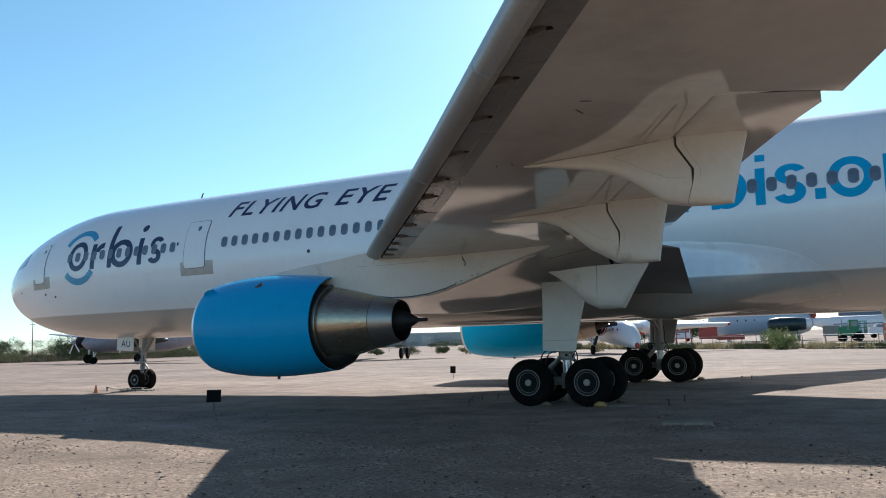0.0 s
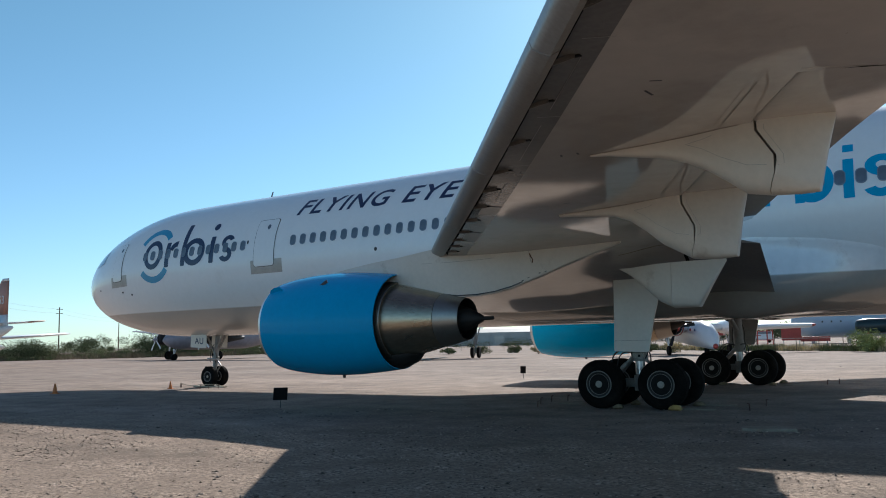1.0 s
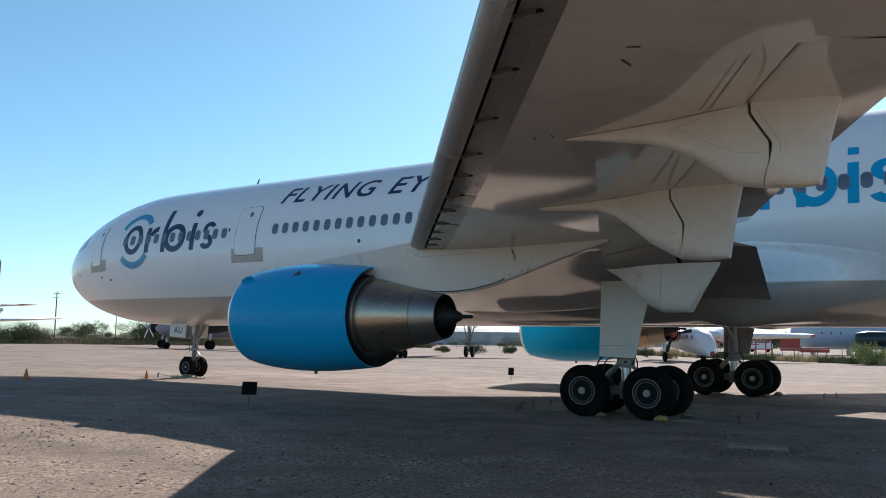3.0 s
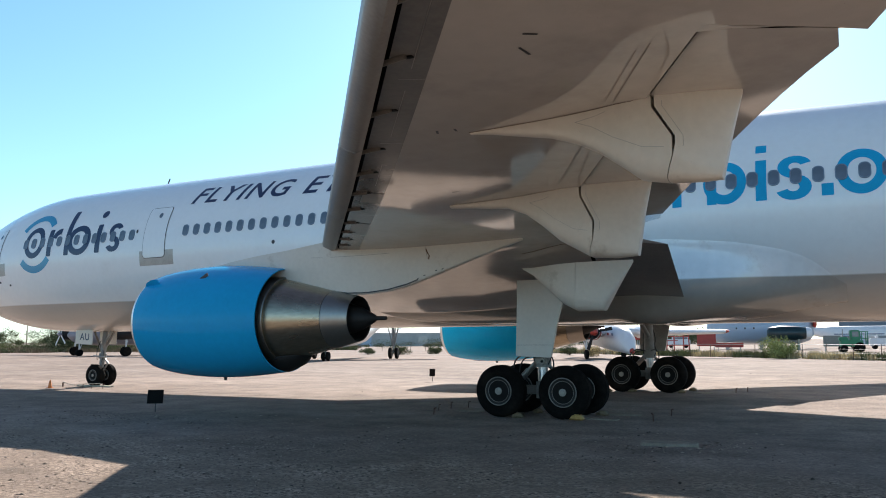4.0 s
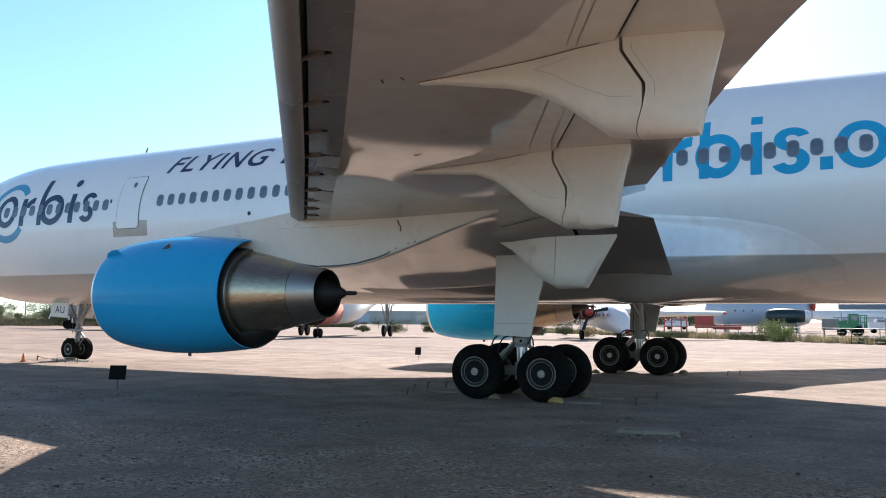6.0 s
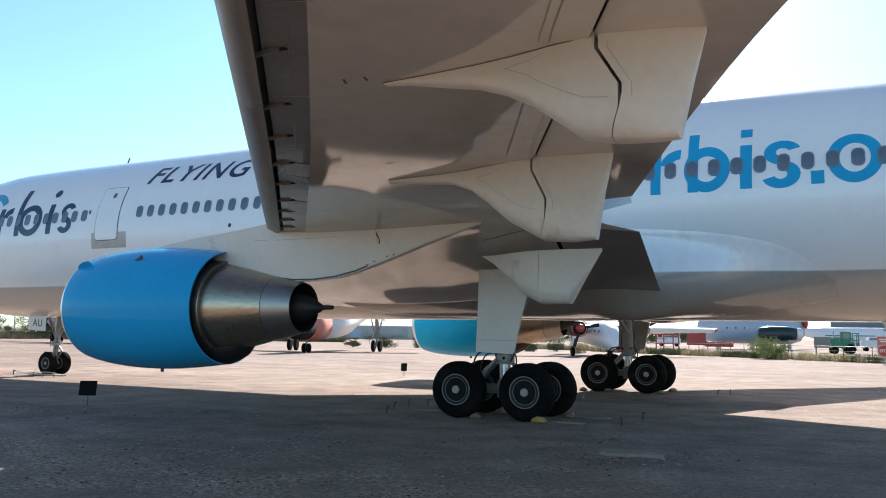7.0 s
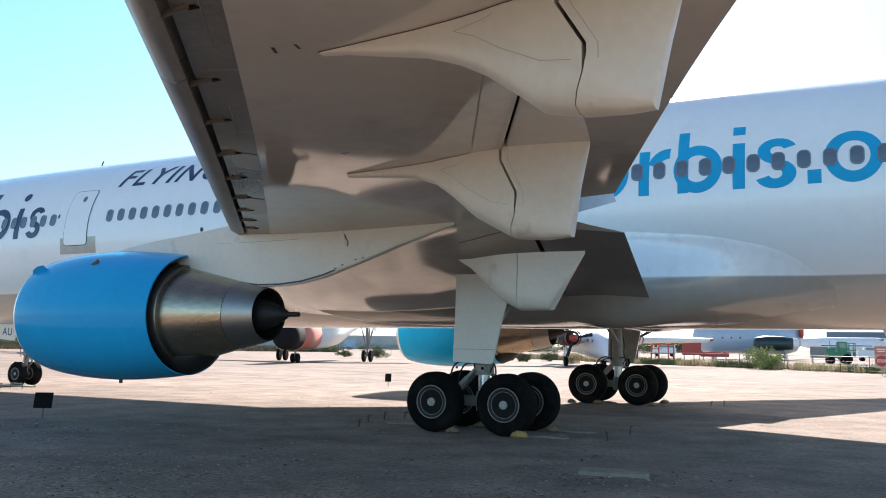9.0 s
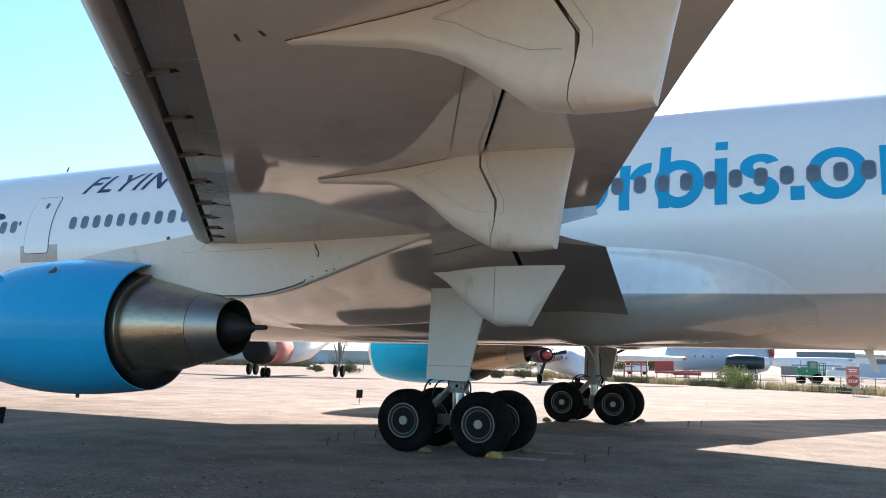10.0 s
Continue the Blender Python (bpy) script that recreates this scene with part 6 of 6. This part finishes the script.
# airplane with a black nose, seen below the belly
def radar_nose():
    root = tagged(empty("jet_airplane"), "white jet airplane with a black nose and a faded red panel", "airplane")
    mesh("nose_cone", *body_loft([(-11.7, 0.70, 1.55, 3.1), (-11.55, 0.98, 1.3, 3.45), (-11.0, 1.15, 1.17, 3.7), (-9.0, 1.2, 1.15, 3.8)]), M_RADOME, root, smooth=True)
    mesh("red_section", *body_loft([(-9.0, 1.21, 1.14, 3.8), (-7.0, 1.25, 1.12, 3.9), (-4.6, 1.25, 1.15, 4.0)]), M_SALMON, root, smooth=True)
    mesh("fuselage", *body_loft([(-4.6, 1.25, 1.15, 4.0), (0, 1.25, 1.3, 4.1), (3, 1.2, 1.6, 4.2), (8, 0.9, 2.9, 4.4), (12, 0.4, 3.4, 4.4)]), M_PLWHITE, root, smooth=True)
    for s in (-1, 1):
        mesh("wing", *aero([(-2.5, 2.5, s * 1.0, 4.0), (2.5, 5.0, s * 10.0, 4.2)], 0.05), M_PLWHITE, root, smooth=True)
        leg = gear_leg(root, 0.0, s * 4.4, 4.0, 0.58, 0.34, material=M_GEAR)
        bm = bmesh.new()
        for dx, dy, foot in ((-0.9, 0, 0.9), (0.9, 0, 0.9), (-0.35, -0.7, 1.3), (-0.35, 0.7, 1.3), (0.45, -0.6, 1.5)):
            tube_between(bm, (dx * 0.12, s * 4.4 + dy * 0.12, foot), (dx, s * 4.4 + dy, 3.9), 0.06, n=6)
        part("brace", bm, M_GEAR, leg)
        part("gear_door", box_bm(1.5, 0.05, 1.0, (0.1, s * 4.95, 3.5), 0.02, turn=Matrix.Rotation(radians(8 * s), 4, "X")), M_PLWHITE, leg)
    gear_leg(root, -8.3, 0, 1.4, 0.42, 0.22, material=M_GEAR)
    mesh("tail_fin", *aero([(7, 12, 0, 4.0), (11, 13.5, 0, 9.0)], 0.05, True), M_PLWHITE, root, smooth=True)
    return root


T = radar_nose()
place(T, -41.0, 47.0, 107)


# propeller airplane with a red spinner behind the far wheels
def red_spinner():
    root = tagged(empty("propeller_airplane"), "white propeller airplane with orange-red spinners and dark blades", "airplane")
    mesh("fuselage", *body_loft([(-5.9, 0.25, 0.55, 1.05), (-5.4, 0.5, 0.5, 1.7), (-4.6, 0.85, 0.55, 2.5), (-3.2, 1.1, 0.65, 3.1), (-1, 1.15, 0.75, 3.3), (5, 1.1, 1.3, 3.4), (11, 0.3, 2.6, 3.6)]), M_PLWHITE, root, smooth=True)
    mesh("nose_tip", *body_loft([(-6.15, 0.04, 0.68, 0.82), (-6.05, 0.17, 0.6, 0.95), (-5.88, 0.26, 0.54, 1.06)]), M_RED, root, smooth=True, label="red nose tip")
    part("painted_bar", box_bm(0.5, 0.02, 0.22, (-3.6, 1.06, 2.3), 0.0, turn=Matrix.Rotation(radians(-8), 4, "Z")), M_DBLUE, root)
    part("painted_bar", box_bm(0.5, 0.02, 0.22, (-2.6, 1.13, 2.35), 0.0, turn=Matrix.Rotation(radians(-3), 4, "Z")), M_RED, root)
    for s in (-1, 1):
        mesh("wing", *aero([(-2.0, 2.0, s * 0.8, 2.5), (-0.4, 1.6, s * 11.6, 2.55)], 0.11), M_PLWHITE, root, smooth=True)
        mesh("wing_tip", *aero([(-0.4, 1.6, s * 11.6, 2.55), (0.1, 1.4, s * 12.2, 2.6)], 0.11), M_RED, root, smooth=True, label="red painted wing tip")
        v, f = loft(lathe([(-3.9, 0.5), (-3.6, 0.68), (-2.2, 0.72), (0, 0.6), (2.2, 0.15)], 26, (0, s * 2.9, 2.55)))
        mesh("nacelle", v, f, M_PLWHITE if s < 0 else M_BLACK, root, smooth=True, label="engine nacelle")
        v, f = loft(lathe([(-3.95, 0.70), (-3.85, 0.78), (-3.65, 0.72)], 26, (0, s * 2.9, 2.55)), caps=False)
        mesh("cowl_ring", v, f, M_RED, root, smooth=True, label="orange-red cowl ring")
        propeller(root, (-4.05, s * 2.9, 2.55), 1.75, 3, 1.15, M_BLACK, M_RED, 62 if s < 0 else 80, 0.32)
        gear_leg(root, -1.6, s * 2.9, 2.3, 0.45, 0.0)
    gear_leg(root, -3.6, 0, 1.2, 0.36, 0.0)
    mesh("tail_fin", *aero([(7.5, 11.5, 0, 3.4), (10.5, 12.0, 0, 7.2)], 0.05, True), M_PLWHITE, root, smooth=True)
    return root


T = red_spinner()
place(T, -15.91, 54.22, 125)


# pale fuselage with a dark engine, beyond the fence
def pale_jet():
    root = tagged(empty("stored_fuselage"), "pale blue-grey airplane fuselage stored without wings", "airplane")
    mesh("fuselage", *body_loft([(-9.0, 0.3, 3.2, 4.2), (-8.6, 1.3, 2.0, 5.3), (-7.2, 2.1, 1.2, 6.1), (-5, 2.4, 0.95, 6.5), (6.0, 2.4, 0.95, 6.5), (7.6, 1.9, 1.5, 6.2), (8.3, 1.1, 2.4, 5.4)], 40), M_PALEBLUE, root, smooth=True)
    v, f = loft(lathe([(0, 0.9), (0.25, 1.0), (0.5, 0.95), (0.62, 0.5)], 24, (8.2, -1.6, 4.6)))
    mesh("intake_cover", v, f, M_RED, root, smooth=True, label="round red cover on the rear end")
    for x in (-5.5, 0, 5):
        part("cradle", box_bm(0.5, 3.6, 1.25, (x, 0, 0.62), 0.03), M_STEEL, root)
    for x in (-3.8, -2.4, -1.0):
        part("hatch", box_bm(0.25, 0.05, 0.3, (x, -2.40, 3.6), 0.02), M_LINE, root)
    return root


T = pale_jet()
place(T, -11.2, 128.0, 3)


def engine_pod(x, y, heading):
    root = tagged(empty("engine_pod"), "dark teal jet engine pod with a white lip on a stand", "engine")
    v, f = loft(lathe([(-3.3, 0.5), (-3.0, 0.95), (-1.5, 1.2), (1.0, 1.15), (2.6, 0.95)], 28, (0, 0, 2.7)))
    mesh("cowl", v, f, M_POD, root, smooth=True)
    v, f = loft(lathe([(2.55, 0.96), (3.2, 0.85), (3.45, 0.7), (3.3, 0.6)], 28, (0, 0, 2.7)), caps=False)
    mesh("lip", v, f, M_PLWHITE, root, smooth=True)
    for px in (-1.6, 1.4):
        part("stand", box_bm(0.3, 1.6, 1.7, (px, 0, 0.85), 0.03), M_RED if px < 0 else M_TAN, root)
    place(root, x, y, heading)


engine_pod(-6.2, 121.5, 12)


def steel_frame(x, y, heading):
    root = tagged(empty("steel_frame"), "red painted steel work stand beyond the fence", "work stand")
    for px in (-1.6, -0.5, 0.9, 1.7):
        for py in (-0.5, 0.5):
            bm = bmesh.new()
            tube_between(bm, (px, py, 0), (px * 0.96, py, 2.3 if px < 0.8 else 2.9), 0.06, n=6)
            part("upright", bm, M_RED, root)
    for z, x0, x1 in ((0.9, -1.7, 1.8), (2.2, -1.7, 1.6), (1.6, -1.6, 0.0)):
        for py in (-0.5, 0.5):
            part("rail", box_bm(x1 - x0, 0.09, 0.12, ((x0 + x1) / 2, py, z), 0.01), M_RED, root)
    place(root, x, y, heading)


steel_frame(-20.3, 104.0, 8)


def far_airliner(x, y, heading):
    root = tagged(empty("small_airliner"), "small white airplane with dark cockpit glass, far off", "airplane")
    mesh("fuselage", *body_loft([(-8, 0.15, 2.4, 2.8), (-7.2, 0.8, 1.7, 3.4), (-5.6, 1.2, 1.4, 4.1), (4, 1.2, 1.4, 4.1), (10, 0.3, 3.0, 4.0)]), M_PLWHITE, root, smooth=True)
    part("windscreen", box_bm(0.9, 1.5, 0.4, (-6.1, 0, 3.65), 0.1), M_PANE, root)
    part("stripe", box_bm(8.5, 2.42, 0.18, (-0.5, 0, 2.6), 0.02), M_DBLUE, root)
    for s in (-1, 1):
        mesh("wing", *aero([(-1.5, 1.5, s * 1.0, 1.9), (0.2, 1.4, s * 8.0, 2.3)], 0.06), M_PLWHITE, root, smooth=True)
        gear_leg(root, 0.4, s * 2.4, 1.8, 0.42, 0.0)
    gear_leg(root, -5.6, 0, 1.6, 0.36, 0.0)
    mesh("tail_fin", *aero([(7, 10, 0, 3.8), (9, 10.6, 0, 7.0)], 0.05, True), M_PLWHITE, root, smooth=True)
    place(root, x, y, heading)


far_airliner(3.0, 150.0, 172)


def engine_row(x, y, heading):
    root = tagged(empty("bomber_wing"), "silver airplane wing with a row of dark engine inlets", "airplane")
    mesh("wing", *aero([(-2.6, 3.0, -11, 4.2), (-2.6, 3.6, 11, 4.6)], 0.09), M_SILVER, root, smooth=True)
    for k, py in enumerate((-7.2, -4.4, 1.2, 4.0)):
        v, f = loft(lathe([(-4.6, 0.55), (-4.8, 0.72), (-4.5, 0.86), (-2, 0.95), (1.5, 0.6)], 24, (0, py, 3.5)), caps=False)
        mesh("engine", v, f, M_SILVER, root, smooth=True)
        v, f = loft(lathe([(-4.5, 0.62), (-4.3, 0.1)], 24, (0, py, 3.5)))
        mesh("inlet", v, f, M_BLACK, root, smooth=True)
    gear_leg(root, -2.0, 1.0, 3.6, 0.7, 0.4)
    gear_leg(root, -2.0, -9.0, 3.6, 0.7, 0.4)
    mesh("fuselage", *body_loft([(-12, 0.3, 2.6, 3.6), (-10, 1.5, 1.5, 5.0), (4, 1.8, 1.4, 5.4), (14, 0.6, 3, 5.2)]), M_SILVER, root, smooth=True).location = (2, -17, 0)
    place(root, x, y, heading)


engine_row(21.0, 148.0, 84)


def van(x, y, heading, material, label):
    root = tagged(empty("van"), label, "van", group="parked vans")
    bm = box_bm(4.6, 1.9, 1.3, (0, 0, 1.15), 0.15)
    part("body", bm, material, root)
    part("roof", box_bm(3.4, 1.75, 0.7, (0.4, 0, 2.05), 0.18), material, root)
    part("side_window", box_bm(2.9, 1.8, 0.42, (0.4, 0, 2.03), 0.03), M_PANE, root)
    for wx in (-1.5, 1.45):
        for wy in (-0.85, 0.85):
            v, f = loft(lathe([(-0.12, 0.15), (-0.12, 0.32), (-0.08, 0.36), (0.08, 0.36), (0.12, 0.32), (0.12, 0.15)], 20, (wx, wy, 0.36), "y"))
            mesh("wheel", v, f, M_TYRE, root, smooth=True)
    place(root, x, y, heading)


van(7.5, 133.0, 8, M_PLWHITE, "white van parked beyond the wire fence")
van(2.2, 139.0, -6, M_PALEBLUE, "pale blue van parked beyond the fence")
van(-30.0, 150.0, 10, M_PLWHITE, "white van parked far behind the fence")


def container(x, y, sx, sy, sz, z, heading, material, label, category="container", name="container"):
    root = tagged(empty(name), label, category)
    part("body", box_bm(sx, sy, sz, (0, 0, z + sz / 2), 0.03), material, root)
    for k in range(int(sx / 0.45)):
        part("rib", box_bm(0.08, sy + 0.06, sz - 0.2, (-sx / 2 + 0.3 + 0.45 * k, 0, z + sz / 2)), material, root)
    if z > 0:
        for px in (-sx * 0.4, sx * 0.4):
            for py in (-sy * 0.4, sy * 0.4):
                part("leg", box_bm(0.1, 0.1, z, (px, py, z / 2)), M_STEEL, root)
    place(root, x, y, heading)
    return root


container(-16.3, 105.5, 2.7, 2.2, 2.3, 0.75, 10, M_RED, "red ribbed box trailer on steel legs")
container(-31.0, 112.0, 6.5, 2.0, 0.5, 1.7, 6, M_RED, "low red steel platform trailer", "trailer", "trailer")
container(-13.2, 106.5, 4.0, 1.2, 0.7, 0.55, 12, M_RED, "low red ground equipment cart", "cart", "cart")
container(1.0, 103.5, 2.2, 1.6, 1.5, 0.7, 5, M_GEAR, "pale grey ground power unit", "generator", "generator")
container(12.6, 128.0, 5.5, 2.2, 2.4, 0.5, 6, M_PALEBLUE, "pale grey ribbed box trailer beside the airplane wing")
container(-6.0, 100.5, 1.6, 1.2, 1.0, 0.4, 15, M_TAN, "sand-coloured crate under a cover", "crate", "crate")


def tractor(x, y, heading):
    root = tagged(empty("tractor"), "green ground tractor with a cab, beyond the fence", "tractor")
    part("body", box_bm(2.6, 1.3, 0.8, (0, 0, 1.1), 0.08), M_GREEN, root)
    part("cab", box_bm(1.1, 1.2, 1.3, (0.4, 0, 2.1), 0.08), M_GREEN, root)
    part("cab_window", box_bm(0.8, 1.23, 0.7, (0.4, 0, 2.25), 0.03), M_PANE, root)
    part("hood", box_bm(1.1, 1.0, 0.5, (-0.9, 0, 1.65), 0.1), M_GREEN, root)
    bm = bmesh.new()
    tube_between(bm, (-0.9, 0.3, 1.7), (-0.9, 0.3, 2.9), 0.06, n=8)
    part("exhaust", bm, M_STEEL, root)
    for px in (1.05, 1.75):
        for py in (-0.55, 0.55):
            bm = bmesh.new()
            tube_between(bm, (px, py, 0.9), (px + 0.08, py, 2.6), 0.05, n=6)
            part("frame_post", bm, M_GREEN, root)
    for pz in (1.7, 2.55):
        for py in (-0.55, 0.55):
            part("frame_rail", box_bm(0.9, 0.08, 0.09, (1.45, py, pz), 0.01), M_GREEN, root)
    for wx, r in ((-0.95, 0.45), (0.85, 0.62)):
        for wy in (-0.75, 0.75):
            v, f = loft(lathe([(-0.16, r * 0.4), (-0.17, r * 0.85), (-0.1, r), (0.1, r), (0.17, r * 0.85), (0.16, r * 0.4)], 24, (wx, wy, r), "y"))
            mesh("wheel", v, f, M_TYRE, root, smooth=True)
    place(root, x, y, heading, 1.05)


tractor(3.6, 97.8, 12)


def hangar():
    root = tagged(empty("hangar"), "long blue-grey metal hangar far behind the fence", "hangar")
    v = []
    for x in (-45, 45):
        v += [(x, -12, -0.2), (x, -12, 6.5), (x, 0, 9.0), (x, 12, 6.5), (x, 12, -0.2)]
    f = [(0, 1, 6, 5), (1, 2, 7, 6), (2, 3, 8, 7), (3, 4, 9, 8), (0, 4, 3, 2, 1), (5, 6, 7, 8, 9)]
    mesh("shell", v, f, M_HANGAR, root)
    for k in range(9):
        part("door_panel", box_bm(7.5, 0.2, 5.0, (-40 + 10 * k, -12.15, 2.5), 0.04), M_SILVER if k % 3 else M_HANGAR, root)
    place(root, 42.0, 232.0, 0)


hangar()


def storage_shed():
    """A long low shed with a shallow roof, piers and dark doorways."""
    root = tagged(empty("storage_shed"), "long low pale metal storage shed far behind the gravel", "shed")
    v = []
    for x in (-42, 42):
        v += [(x, -5, -0.2), (x, -5, 4.2), (x, 0, 5.4), (x, 5, 4.2), (x, 5, -0.2)]
    f = [(0, 1, 6, 5), (1, 2, 7, 6), (2, 3, 8, 7), (3, 4, 9, 8), (0, 4, 3, 2, 1), (5, 6, 7, 8, 9)]
    mesh("shell", v, f, M_SHED, root)
    for k in range(14):
        part("pier", box_bm(0.35, 0.25, 4.2, (-39 + 6 * k, -5.14, 2.1), 0.02), M_SHED, root)
        if k % 3 == 1:
            part("doorway", box_bm(3.4, 0.12, 3.0, (-36 + 6 * k, -5.08, 1.5), 0.02), M_PALEBLUE if k % 2 else M_STEEL, root)
    place(root, *polar(34.5, 268), 34.5)


storage_shed()


def utility_pole(bearing, dist, h):
    x, y = polar(bearing, dist)
    root = tagged(empty("utility_pole", (x, y, 0)), "weathered wooden utility pole with crossarms", "utility pole", group="utility poles")
    bm = bmesh.new()
    tube_between(bm, (0, 0, -0.3), (0, 0, h), 0.22, 0.13, n=10)
    part("pole", bm, M_WOOD, root)
    for z in (h - 0.6, h - 1.9):
        part("crossarm", box_bm(1.9, 0.14, 0.16, (0, 0, z), 0.02, turn=Matrix.Rotation(radians(40), 4, "Z")), M_WOOD, root)
    return x, y, h


poles = [utility_pole(*p) for p in ((63.8, 195, 14.5), (58.0, 274, 14.5), (54.4, 365, 14.5), (51.6, 480, 14.5))]
for dz in (-0.5, -1.8):
    pts = []
    for (ax, ay, ah), (bx2, by2, bh) in zip(poles, poles[1:]):
        for k in range(6):
            t = k / 6
            pts.append((ax + (bx2 - ax) * t, ay + (by2 - ay) * t, ah + dz - 5.0 * t * (1 - t) * 0.5))
    wire = hose("power_line", pts, 0.014, M_HOSE)
    tagged(wire, "thin dark power line strung between poles", "cable", group="power lines")
